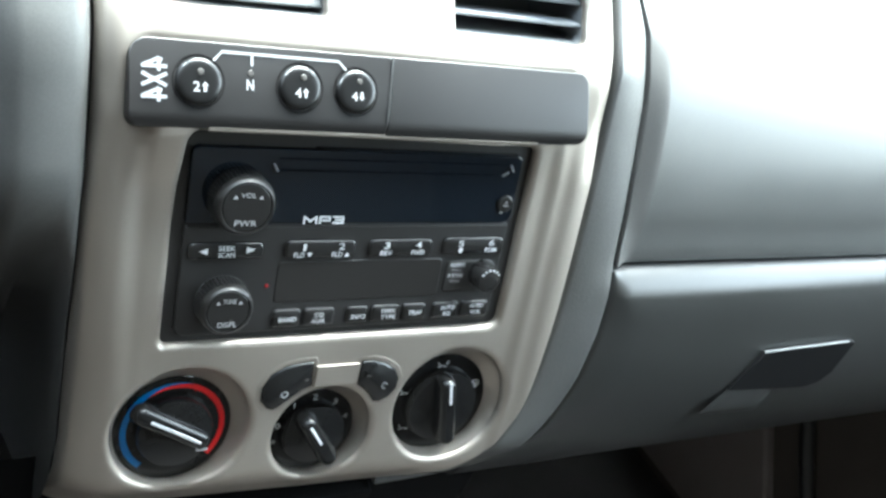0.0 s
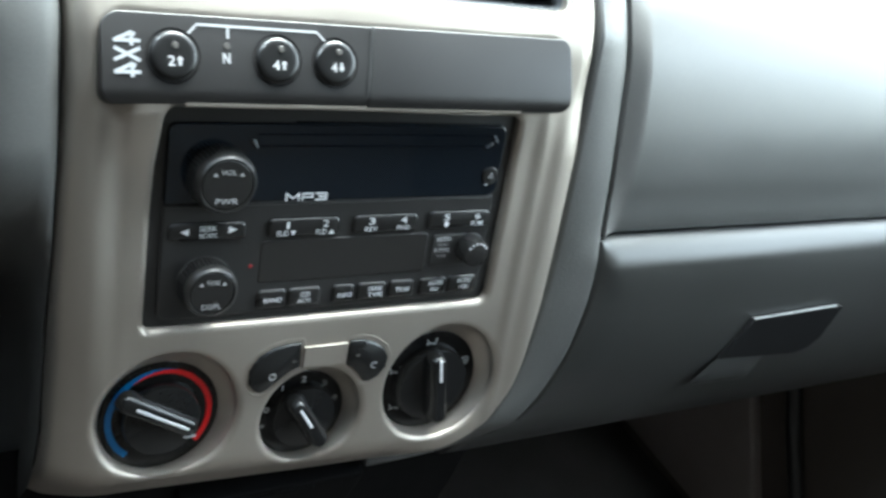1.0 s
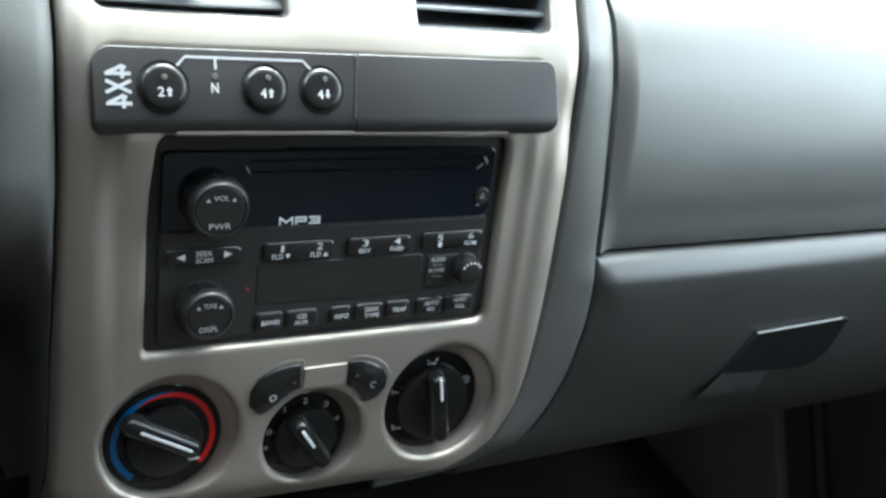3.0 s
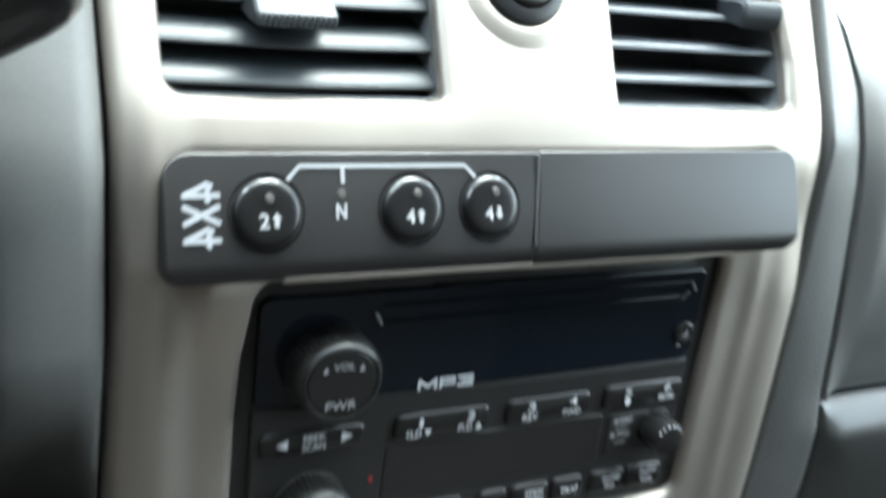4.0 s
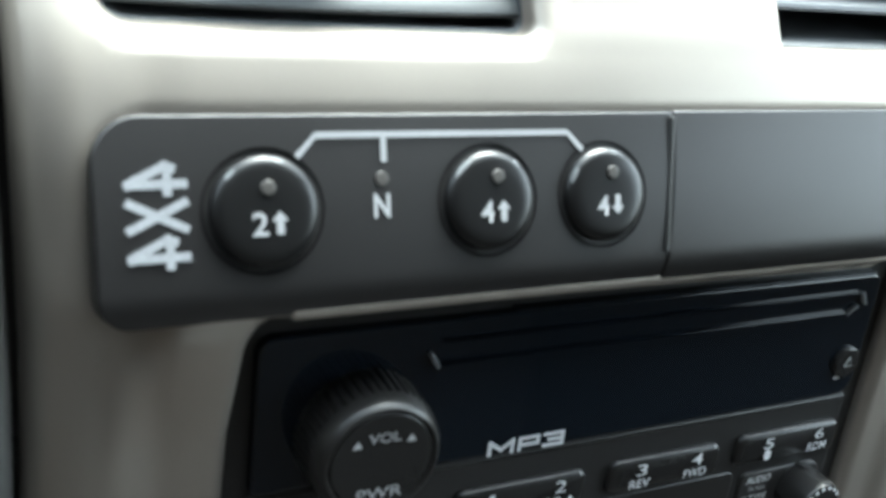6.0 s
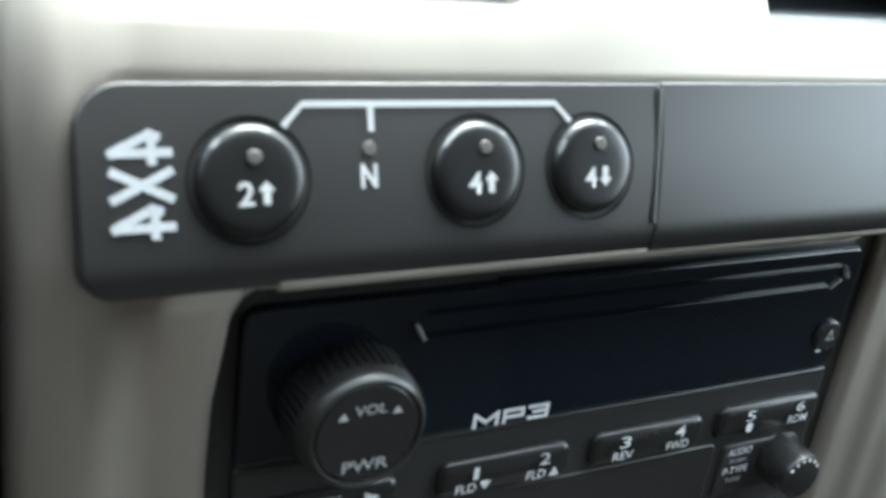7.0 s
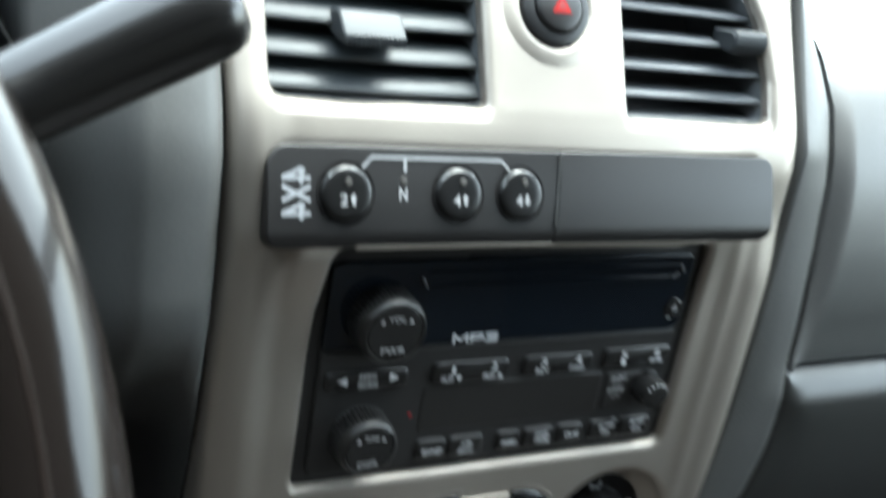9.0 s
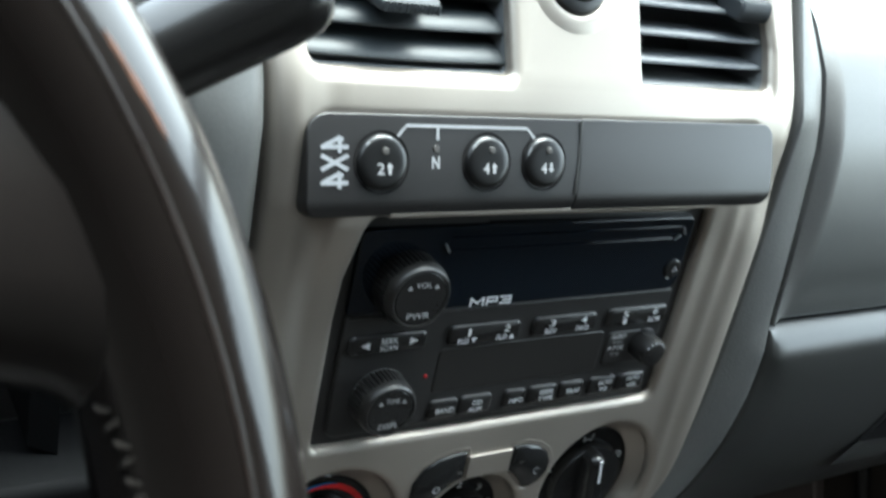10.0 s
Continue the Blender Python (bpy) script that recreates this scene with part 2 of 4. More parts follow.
def words(name, body, u, v, w, m, parent, height, width=None, material=None, bold=0.004, label="", shear=0.0):
    """Lettering whose middle lies at u, v on the face m, w proud of it."""
    cu = bpy.data.curves.new(name, "FONT")
    cu.body, cu.align_x, cu.align_y, cu.size, cu.shear = body, "CENTER", "CENTER", 1.0, shear
    cu.offset, cu.resolution_u = bold, 3
    tmp = bpy.data.objects.new(name, cu)
    me = bpy.data.meshes.new_from_object(tmp)
    bpy.data.objects.remove(tmp)
    bpy.data.curves.remove(cu)
    co = np.array([p.co for p in me.vertices])
    lo, hi = co.min(0), co.max(0)
    sy = height / max(hi[1] - lo[1], 1e-6)
    sx = width / (hi[0] - lo[0]) if width else sy
    mid = (lo + hi) / 2
    for p in me.vertices:
        p.co = m @ Vector((u + (p.co.x - mid[0]) * sx, v + (p.co.y - mid[1]) * sy, w))
    me.materials.append(material or INK)
    ob = new(name, me)
    ob.parent = parent
    if label:
        ob["label"] = label
    return ob


GLYPHS = {
    "4": [[(0.66, 1.0), (0.08, 0.42), (0.0, 0.30)], [(0.0, 0.30), (1.0, 0.30)], [(0.70, 0.70), (0.70, 0.0)], [(0.66, 1.0), (0.78, 0.92)]],
    "X": [[(0.0, 1.0), (1.0, 0.0)], [(0.0, 0.0), (1.0, 1.0)]],
    "M": [[(0.0, 0.0), (0.0, 1.0), (0.5, 0.30), (1.0, 1.0), (1.0, 0.0)]],
    "P": [[(0.0, 0.0), (0.0, 1.0), (1.0, 1.0), (1.0, 0.42), (0.0, 0.42)]],
    "3": [[(0.0, 1.0), (1.0, 1.0), (1.0, 0.0), (0.0, 0.0)], [(0.25, 0.5), (1.0, 0.5)]],
}


def glyph(ch, u, v, width, height, stroke, w, m):
    """A block character from straight strokes, its middle at u, v."""
    bm = bmesh.new()
    z = w
    for line in GLYPHS[ch]:
        p = [Vector((u + (a - 0.5) * (width - stroke), v + (b - 0.5) * (height - stroke))) for a, b in line]
        for a, b in zip(p, p[1:]):
            d = (b - a).normalized() * stroke / 2
            q = Vector((-d.y, d.x))
            bm.faces.new([bm.verts.new(m @ Vector((*c, z))) for c in (a - d + q, a - d - q, b + d - q, b + d + q)])
            z += 0.00001
    return bm


def flat(name, loop, w, m, parent, material, label=""):
    """A print of the given outline, a hair proud of the face."""
    return part(name, slab(loop, w, w + 0.00012, m, 0.00003), material, parent, label)


def band_mesh(u, v, r0, r1, a0, a1, w, m, n=48):
    bm = bmesh.new()
    rows = []
    for k in range(n + 1):
        a = radians(a0 + (a1 - a0) * k / n)
        rows.append([bm.verts.new(m @ Vector((u + r * math.cos(a), v + r * math.sin(a), w))) for r in (r0, r1)])
    for a, b in zip(rows, rows[1:]):
        bm.faces.new((a[0], a[1], b[1], b[0]))
    return bm


# ---- centre bezel: one satin moulding with openings for vents, panel, radio and dials
def bez_y(x, z):
    """Depth of the bezel's face: flat round the radio, leaning back above, rolled off at its two sides."""
    y = 0.0
    if z > 0.115:
        y = 0.0075 + 0.5 * (z - 0.115)
    elif z > 0.085:
        y = 0.5 * (z - 0.085) ** 2 / 0.06
    shelf = lerp(SHELF, z) * min(max((x + 0.122) / 0.012, 0), 1) * min(max((0.098 - x) / 0.034, 0), 1)
    y += shelf
    if x < -0.104:
        t = min((-0.104 - x) / 0.021, 1)
        y += 0.0024 * t * t * (3 - 2 * t)
        # fold that stands out beside the drive panel and runs down past the radio
        crest = lerp([(0.050, -0.1215), (0.064, -0.1255)], z)
        t = (x + 0.1360) / (crest + 0.1360) if x < crest else (-0.1090 - x) / (-0.1090 - crest)
        t = min(max(t, 0), 1)
        t = math.sin(t * math.pi / 2) if x < crest else t * t * (3 - 2 * t)
        y += t * lerp(FOLD, z)
    if x > 0.100:
        f = min(max((0.072 - z) / 0.040, 0), 1)
        f = f * f * (3 - 2 * f)
        t = min(max((x - 0.106) / 0.008, 0), 1)
        y -= 0.0020 * t * t * (3 - 2 * t) * f
        t = min(max((x - 0.117) / 0.009, 0), 1)
        y -= 0.0016 * t * t * (3 - 2 * t) * f
        t = min(max((x - 0.127) / 0.012, 0), 1)
        y += 0.0045 * t * t
    under = lerp([(-0.14, -0.1390), (-0.054, -0.1438), (0.048, -0.1505)], x) + 0.016
    t = max(0, (under - z) / 0.016)
    return y + left_roll(x, z) + 0.008 * (t * t if t < 1 else 2 * t - 1) * min(max((0.10 - x) / 0.05, 0), 1)


def left_roll(x, z):
    """How far the lower part of the bezel falls back towards its driver's side."""
    f = min(max((0.01 - z) / 0.10, 0), 1)
    return 0.010 * f * f * (3 - 2 * f) * max(0, (-0.113 - x) / 0.025) ** 1.6


FOLD = [(-0.13, 0.0), (-0.10, -0.0006), (-0.06, -0.0020), (-0.02, -0.0038), (0.02, -0.0056), (0.050, -0.0070), (0.064, -0.0076), (0.0813, -0.0060), (0.0973, -0.0046), (0.12, -0.0028), (0.15, -0.0012), (0.18, 0.0)]
SHELF = [(0.018, 0.0), (0.026, -0.0008), (0.050, -0.0098), (0.057, -0.0120), (0.066, -0.0120), (0.074, -0.0088), (0.088, -0.0026), (0.098, -0.0018), (0.108, -0.0006), (0.116, 0.0)]  # the bezel stands out round the drive panel
BEZ_LEFT = [(-0.1435, -0.160), (-0.1405, -0.140), (-0.1375, -0.107), (-0.1368, -0.055), (-0.1362, 0.0), (-0.1350, 0.05), (-0.1357, 0.1), (-0.1368, 0.14), (-0.1380, 0.192)]
BEZ_RIGHT = [(0.1430, 0.190), (0.1420, 0.165), (0.1392, 0.13), (0.1380, 0.10), (0.1385, 0.06), (0.1390, 0.02), (0.1380, -0.03), (0.1342, -0.07), (0.1262, -0.110), (0.1100, -0.138), (0.0860, -0.1510)]
BEZ_BOTTOM = [(0.048, -0.1590), (-0.002, -0.1615), (-0.054, -0.1610), (-0.112, -0.1600)]
HV = ((-0.0824, -0.1054, 0.0295, 0.0390), (-0.0050, -0.1155, 0.0245, 0.0325), (0.0742, -0.1062, 0.0305, 0.0400))
BOWL = ((0.0014, 0.0044), (0.0018, 0.0032), (0.0014, 0.0036))  # how far each bowl lies off its dial
VENT_L = rrect(-0.1210, -0.0328, 0.1103, 0.1860, (0.003, 0.004, 0.004, 0.007))
VENT_R = round_poly([(0.0362, 0.1094, 0.003), (0.1172, 0.1094, 0.005), (0.1188, 0.1280, 0.012), (0.1160, 0.1510, 0.02), (0.0990, 0.1860, 0.006), (0.0372, 0.1860, 0.004)])
SWITCH_HOLE = rrect(-0.1205, 0.1115, 0.0660, 0.0950, 0.006)
RADIO_HOLE = round_poly([(-0.0965, -0.0515, 0.004), (0.0955, -0.0515, 0.006), (0.0955, 0.0545, 0.0045), (0.050, 0.0600, 0.02), (-0.0965, 0.0604, 0.008)])
HAZ = (0.0005, 0.1500)


def key_left():
    return [(-0.0385, -0.0920), (-0.0425, -0.0870), (-0.0424, -0.0790), (-0.0382, -0.0717), (-0.0304, -0.0672), (-0.0220, -0.0655), (-0.0150, -0.0652), (-0.0145, -0.0668), (-0.0142, -0.0800), (-0.0200, -0.0828), (-0.0270, -0.0885), (-0.0320, -0.0922), (-0.0352, -0.0932)][::-1]


def key_right():
    return [(0.0125, -0.0675), (0.0200, -0.0672), (0.0280, -0.0695), (0.0345, -0.0740), (0.0378, -0.0800), (0.0372, -0.0865), (0.0330, -0.0920), (0.0275, -0.0945), (0.0235, -0.0940), (0.0200, -0.0890), (0.0158, -0.0848), (0.0120, -0.0825)][::-1]


def build_bezel():
    t = thing("center_bezel", "satin champagne-silver plastic trim round the vents, radio and climate dials", "dashboard trim")
    cu = bpy.data.curves.new("face", "CURVE")
    cu.dimensions, cu.fill_mode, cu.extrude, cu.bevel_depth, cu.bevel_resolution = "2D", "BOTH", 0.0004, 0.0040, 5
    right = [(p.x, p.y) for p in spline([(*p, 0) for p in BEZ_RIGHT], 50)]
    outline = BEZ_LEFT + right + BEZ_BOTTOM
    holes = [VENT_L, VENT_R, SWITCH_HOLE, RADIO_HOLE, ellipse(*HAZ, 0.0132)]
    holes += [ellipse(c[0] + b[0], c[1] + b[1], c[3] - 0.0040) for c, b in zip(HV, BOWL)]
    # the rounded edge grows by its depth: take that back first
    for k, lp in enumerate([inset(outline[::-1], 0.0040)] + [inset(h, -0.0040) for h in holes]):
        s = cu.splines.new("POLY")
        s.points.add(len(lp) - 1)
        for p, q in zip(s.points, lp):
            p.co = (q[0], q[1], 0, 1)
        s.use_cyclic_u = True
    tmp = bpy.data.objects.new("face", cu)
    scene.collection.objects.link(tmp)
    dg = bpy.context.evaluated_depsgraph_get()
    me = bpy.data.meshes.new_from_object(tmp.evaluated_get(dg))
    bpy.data.objects.remove(tmp)
    bm = bmesh.new()
    bm.from_mesh(me)
    bpy.data.meshes.remove(me)
    bmesh.ops.remove_doubles(bm, verts=bm.verts, dist=1e-6)
    for z in [0.030 + 0.0028 * k for k in range(32)] + [0.13, 0.15, 0.17] + [-0.115 + 0.0125 * k for k in range(11)] + [-0.150 + 0.0028 * k for k in range(12)]:
        bmesh.ops.bisect_plane(bm, geom=bm.verts[:] + bm.edges[:] + bm.faces[:], plane_co=(0, z, 0), plane_no=(0, 1, 0))
    for x in [-0.096 + 0.008 * k for k in range(25)] + [-0.1045 - 0.0015 * k for k in range(21)] + [0.100 + 0.0018 * k for k in range(22)]:
        bmesh.ops.bisect_plane(bm, geom=bm.verts[:] + bm.edges[:] + bm.faces[:], plane_co=(x, 0, 0), plane_no=(1, 0, 0))
    for v in bm.verts:
        x, z, w = v.co
        v.co = (x, bez_y(x, z) + 0.0044 - w, z)
    part("face", bm, SILVER, t, sharp=50)
    # raised collar round the hazard switch
    bm = bmesh.new()
    h = plane(26.6, (HAZ[0], bez_y(*HAZ), HAZ[1]))
    prof = [(0.0168, -0.006), (0.0168, 0.0004), (0.0176, 0.0010), (0.0190, 0.0012), (0.0210, 0.0009), (0.0232, 0.0004), (0.0252, -0.0002)]
    loft(bm, [(ellipse(0, 0, r), w) for r, w in prof], h, (False, False))
    part("collar", bm, SILVER, t)
    # bowls round the three dials
    for (u, v, r, rc), (du, dv) in zip(HV, BOWL):
        bm = bmesh.new()
        loops = []
        for k in range(9):
            q = k / 8
            loops.append((ellipse(u + du * (1 - q), v + dv * (1 - q), rc - 0.0042 + (r + 0.0008 - rc + 0.0042) * q), -0.0040 - 0.0080 * q ** 0.8))
        loft(bm, loops, FLAT, (False, False))
        part("bowl", bm, SILVER, t)
    # inner walls of the two vent openings
    for lp in (VENT_L, VENT_R):
        bm = bmesh.new()
        rings = [[bm.verts.new((p[0], bez_y(*p) + d, p[1])) for p in lp] for d in (0.0036, 0.0072)]
        for i in range(len(lp)):
            j = (i + 1) % len(lp)
            bm.faces.new((rings[0][i], rings[0][j], rings[1][j], rings[1][i]))
        part("vent_wall", bm, SILVER, t)
    # raised lips round the two small keys
    for lp in (key_left(), key_right()):
        bm = bmesh.new()
        loft(bm, [(inset(lp, d), w) for d, w in ((-0.0030, -0.0003), (-0.0020, 0.0002), (-0.0011, 0.0002), (-0.0003, -0.0006), (0.0002, -0.003))], FLAT, (False, False))
        part("key_lip", bm, SILVER, t)
    # narrow ledge between the drive panel and the radio
    part("ledge", slab(rrect(-0.0890, 0.0860, 0.0602, 0.0626, 0.0006), 0.002, 0.0124, FLAT, 0.0006), SILVER, t)
    # bridge between the two small keys
    part("bridge", slab(rrect(-0.0136, 0.0116, -0.0812, -0.0684, 0.0008), -0.002, 0.0016, FLAT, 0.0008), SILVER, t)
    return t


build_bezel()


# ---- air vents
def build_vent(label, loop, tab, pitch, rows, slant, plastic):
    t = thing("air_vent", label, "air vent", "dashboard vents")
    u0, u1 = min(p[0] for p in loop), max(p[0] for p in loop)
    bm = bmesh.new()
    rings = [[bm.verts.new((p[0], bez_y(*p) + d, p[1])) for p in inset(loop, i)] for d, i in ((0.0070, 0.0002), (0.055, 0.004))]
    for i in range(len(loop)):
        j = (i + 1) % len(loop)
        bm.faces.new((rings[0][i], rings[0][j], rings[1][j], rings[1][i]))
    bm.faces.new(rings[1])
    part("duct", bm, DUCT, t)
    for z in rows:
        a = u1
        for i in range(len(loop)):
            p, q = loop[i], loop[i - 1]
            if (p[1] - z) * (q[1] - z) <= 0 and p[1] != q[1] and max(p[0], q[0]) > (u0 + u1) / 2:
                a = p[0] + (q[0] - p[0]) * (z - p[1]) / (q[1] - p[1])
        prof = [(0.0, -0.0015), (-0.0013, -0.0012), (-0.0018, -0.0004), (-0.0013, 0.0005), (-0.0002, 0.0010), (0.016, 0.0008), (0.016, -0.0008)] if slant == 0 else [(0.0, -0.0010), (-0.0012, -0.0009), (-0.0019, -0.0003), (-0.0018, 0.0004), (-0.0008, 0.0011), (0.001, 0.0016), (0.004, 0.0019), (0.008, 0.0018), (0.016, 0.0009), (0.016, -0.0006)]
        m = Matrix.Translation((0, bez_y(0, z) + 0.0088, z)) @ Matrix.Rotation(radians(pitch), 4, "X")
        bm = bmesh.new()
        n = 9
        rings = []
        for k in range(n):
            x = u0 + 0.0006 + (a - u0 - 0.0012) * k / (n - 1)
            bow = slant * math.sin(math.pi * k / (n - 1))
            rings.append([bm.verts.new(m @ Vector((x, y - bow, w))) for y, w in prof])
        for r, s in zip(rings, rings[1:]):
            for i in range(len(prof)):
                j = (i + 1) % len(prof)
                bm.faces.new((r[i], r[j], s[j], s[i]))
        bm.faces.new(rings[0][::-1]), bm.faces.new(rings[-1])
        part("slat", bm, plastic, t)
    tu0, tu1, tz0, tz1, out = tab
    zc, h = (tz0 + tz1) / 2, (tz1 - tz0) / 2
    base = bez_y(0, zc) + 0.002
    if out > 0.006:  # a broad flag that slopes forward to a ribbed lip
        side = [(0.012, h * 0.6), (0.004, h), (0.0, h * 0.98), (-out * 0.9, -h * 0.25), (-out, -h * 0.45), (-out - 0.0003, -h * 0.7), (-out + 0.001, -h), (0.0, -h * 0.95), (0.012, -h * 0.6)]
        ribs = (-out - 0.0008, 0.0015 - out, -h * 0.95, -h * 0.30)
    else:  # a low rounded block
        side = [(0.012, h * 0.8), (0.002, h)] + [(-out * (0.3 + 0.7 * math.sin(radians(a))), h * math.cos(radians(a))) for a in (10, 35, 60, 90, 120, 145, 170)] + [(0.012, -h * 0.8)]
        ribs = None
    bm = bmesh.new()
    rings = [[bm.verts.new((x, base + y * q, zc + z * q)) for y, z in side] for x, q in ((tu0, 0.8), (tu0 + 0.0008, 0.97), (tu0 + 0.002, 1), (tu1 - 0.002, 1), (tu1 - 0.0008, 0.97), (tu1, 0.8))]
    for r, s in zip(rings, rings[1:]):
        for i in range(len(side)):
            j = (i + 1) % len(side)
            bm.faces.new((r[i], r[j], s[j], s[i]))
    bm.faces.new(rings[0][::-1]), bm.faces.new(rings[-1])
    tb = part("thumb_tab", bm, TAB, t)
    n = 13
    for k in range(n):
        x = tu0 + 0.0016 + (tu1 - tu0 - 0.0032) * k / (n - 1)
        rb = bmesh.new()
        if ribs:
            box(rb, (x - 0.00045, base + ribs[0], zc + ribs[2]), (x + 0.00045, base + ribs[1], zc + ribs[3]))
        else:
            ends = [[rb.verts.new((x + dx, base + y * 1.12, zc + z * 1.10)) for y, z in side[1:-1]] for dx in (-0.00042, 0.00042)]
            for i in range(len(side) - 3):
                rb.faces.new((ends[0][i], ends[0][i + 1], ends[1][i + 1], ends[1][i]))
            rb.faces.new(ends[0]), rb.faces.new(ends[1][::-1])
        part("rib", rb, TAB, tb)
    return t


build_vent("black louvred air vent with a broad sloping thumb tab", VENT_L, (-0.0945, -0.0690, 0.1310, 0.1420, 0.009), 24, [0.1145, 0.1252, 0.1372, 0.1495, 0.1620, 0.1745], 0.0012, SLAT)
build_vent("black louvred air vent with thin bright slats and ribbed tab", VENT_R, (0.0955, 0.1155, 0.1392, 0.1490, 0.0052), 4, [0.1188, 0.1298, 0.1413, 0.1533, 0.1653, 0.1763], 0.0, SLAT_LIT)


# ---- hazard switch
def build_hazard():
    t = thing("hazard_switch", "round black hazard warning push switch with a red triangle", "switch")
    h = plane(26.6, (HAZ[0], bez_y(*HAZ), HAZ[1]))
    bm = bmesh.new()
    loft(bm, [(ellipse(0, 0, r), w) for r, w in ((0.0165, -0.012), (0.0165, 0.0005), (0.0158, 0.0022), (0.0140, 0.0032), (0.0118, 0.0034), (0.0112, 0.0020))], h, (True, False))
    part("ring", bm, BLACK, t)
    cap = part("cap", slab(ellipse(0, 0, 0.0110), -0.010, 0.0050, h, 0.0016, dome=0.0008), PLATE, t)
    tri = [(-0.0046, -0.0035), (0.0046, -0.0035), (0.0, 0.0046)]
    ob = flat("warning_triangle", tri, 0.0059, h, cap, LAMP_RED, "red printed triangle outline")
    inner = [(u * 0.48, v * 0.48 - 0.0002) for u, v in tri]
    flat("triangle_center", inner, 0.00605, h, cap, mat("dark_red_print", (0.22, 0.02, 0.02), 0.4))


build_hazard()


# ---- drive mode switch panel
def build_switch_panel():
    t = thing("drive_mode_panel", "charcoal plastic 4x4 drive selector panel with three round buttons", "switch panel")
    m = PAN
    lean = lambda loop, near: [(u + (0.0008 + 0.0026 * (v + 0.016) / 0.032 if near(u) else 0), v) for u, v in loop]  # the joint leans
    left = lean(rrect(-0.1238, -0.0040, -0.0202, 0.0172, (0.0008, 0.0006, 0.0085, 0.006), 7), lambda u: u > -0.02)
    right = lean(rrect(-0.0038, 0.1158, -0.0202, 0.0174, (0.006, 0.006, 0.0006, 0.0008), 7), lambda u: u < 0.02)
    def crowned(loop, w1, fall, tilt=0.0):
        """A plate whose face falls away a little towards its upper and lower edges."""
        bm = slab(loop, -0.014, w1, Matrix.Identity(4), 0.0005)
        for v in [-0.0190 + 0.0015 * k for k in range(25)]:
            bmesh.ops.bisect_plane(bm, geom=bm.verts[:] + bm.edges[:] + bm.faces[:], plane_co=(0, v, 0), plane_no=(0, 1, 0))
        for p in bm.verts:
            if p.co.z > -0.01:
                v = p.co.y
                p.co.z -= fall * (v / 0.018) ** 2 + 0.0018 * max(0, (-0.0135 - v) / 0.0058) ** 2 + tilt * v
        bm.transform(m)
        return bm
    lo = part("plate", crowned(left, 0.0, 0.0009), PLATE, t)
    part("blank_plate", crowned(right, 0.0002, 0.0010, 0.012), PLATE, t)
    whole = rrect(-0.1238, 0.1158, -0.0202, 0.0173, (0.006, 0.006, 0.0085, 0.006), 7)
    part("gap_lining", slab(inset(whole, 0.0004), -0.014, -0.0075, m, 0.0002), RING, t, "dark gap round the panel")
    # paler strip paints the highlight on the left plate's rounded edge
    part("joint_highlight", slab(lean(rrect(-0.0050, -0.0041, -0.0135, 0.0160, 0.0003), lambda u: True), -0.001, 0.0004, m, 0.0003), LID, t)
    # stacked characters
    for ch, v in (("4", 0.0061), ("X", -0.0003), ("4", -0.0066)):
        part("lettering", glyph(ch, -0.1133, v, 0.0108, 0.0060, 0.00155, 0.0002, m), INK_WORN, lo, "worn white printed character")
    # line that joins the buttons
    def stroke(pts, wd, name):
        bm = bmesh.new()
        left_, right_ = [], []
        for k, p in enumerate(pts):
            p = Vector(p)
            d = (Vector(pts[min(k + 1, len(pts) - 1)]) - Vector(pts[max(k - 1, 0)])).normalized()
            q = Vector((-d.y, d.x)) * wd / 2
            left_.append(bm.verts.new(m @ Vector((*(p + q), 0.0002))))
            right_.append(bm.verts.new(m @ Vector((*(p - q), 0.0002))))
        for k in range(len(pts) - 1):
            bm.faces.new((left_[k], left_[k + 1], right_[k + 1], right_[k]))
        return part(name, bm, INK_PANEL, lo)
    stroke([(-0.0880, 0.0092), (-0.0842, 0.0132), (-0.0292, 0.0130), (-0.0254, 0.0092)], 0.0012, "printed_line")
    stroke([(-0.0707, 0.0128), (-0.0707, 0.0080)], 0.0012, "printed_line")
    part("indicator", slab(ellipse(-0.0712, 0.0048, 0.0014, n=20), -0.001, 0.0003, m, 0.0002), LENS, lo)
    words("lettering", "N", -0.0714, -0.0003, 0.0002, m, lo, 0.0046, 0.0034, INK_PANEL, bold=0.03)
    for u, r, num, up in ((-0.0944, 0.0102, "2", True), (-0.0482, 0.0100, "4", True), (-0.0204, 0.0100, "4", False)):
        v = -0.0002
        # black ring on the plate stands for the shaded gap round the button
        bm = bmesh.new()
        loft(bm, [(ellipse(u, v, r + d), w) for d, w in ((0.0013, 0.00012), (0.0010, 0.00012), (0.0007, -0.0010), (0.0006, -0.004))], m, (False, False))
        part("gap_shade_ring", bm, RING, t)
        bm = bmesh.new()
        pr = [(1.0, -0.006), (1.0, 0.0), (0.985, 0.0007), (0.95, 0.0013), (0.90, 0.0017), (0.84, 0.00195), (0.76, 0.0021), (0.62, 0.0022), (0.35, 0.0022), (0.0001, 0.0022)]
        loft(bm, [(ellipse(u, v, r * q), w) for q, w in pr], m, (True, True))
        b = part("button", bm, BUTTON, t, "round charcoal push button")
        part("indicator", slab(ellipse(u + (0.0002 if num == "2" else 0.0010), v + (0.0041 if num == "2" else 0.0046), 0.0014, n=20), 0.0015, 0.0027, m, 0.0003), LENS, b)
        words("lettering", num, u - 0.0015, v - 0.0023, 0.00235, m, b, 0.0043, 0.0030, INK_PANEL, bold=0.02)
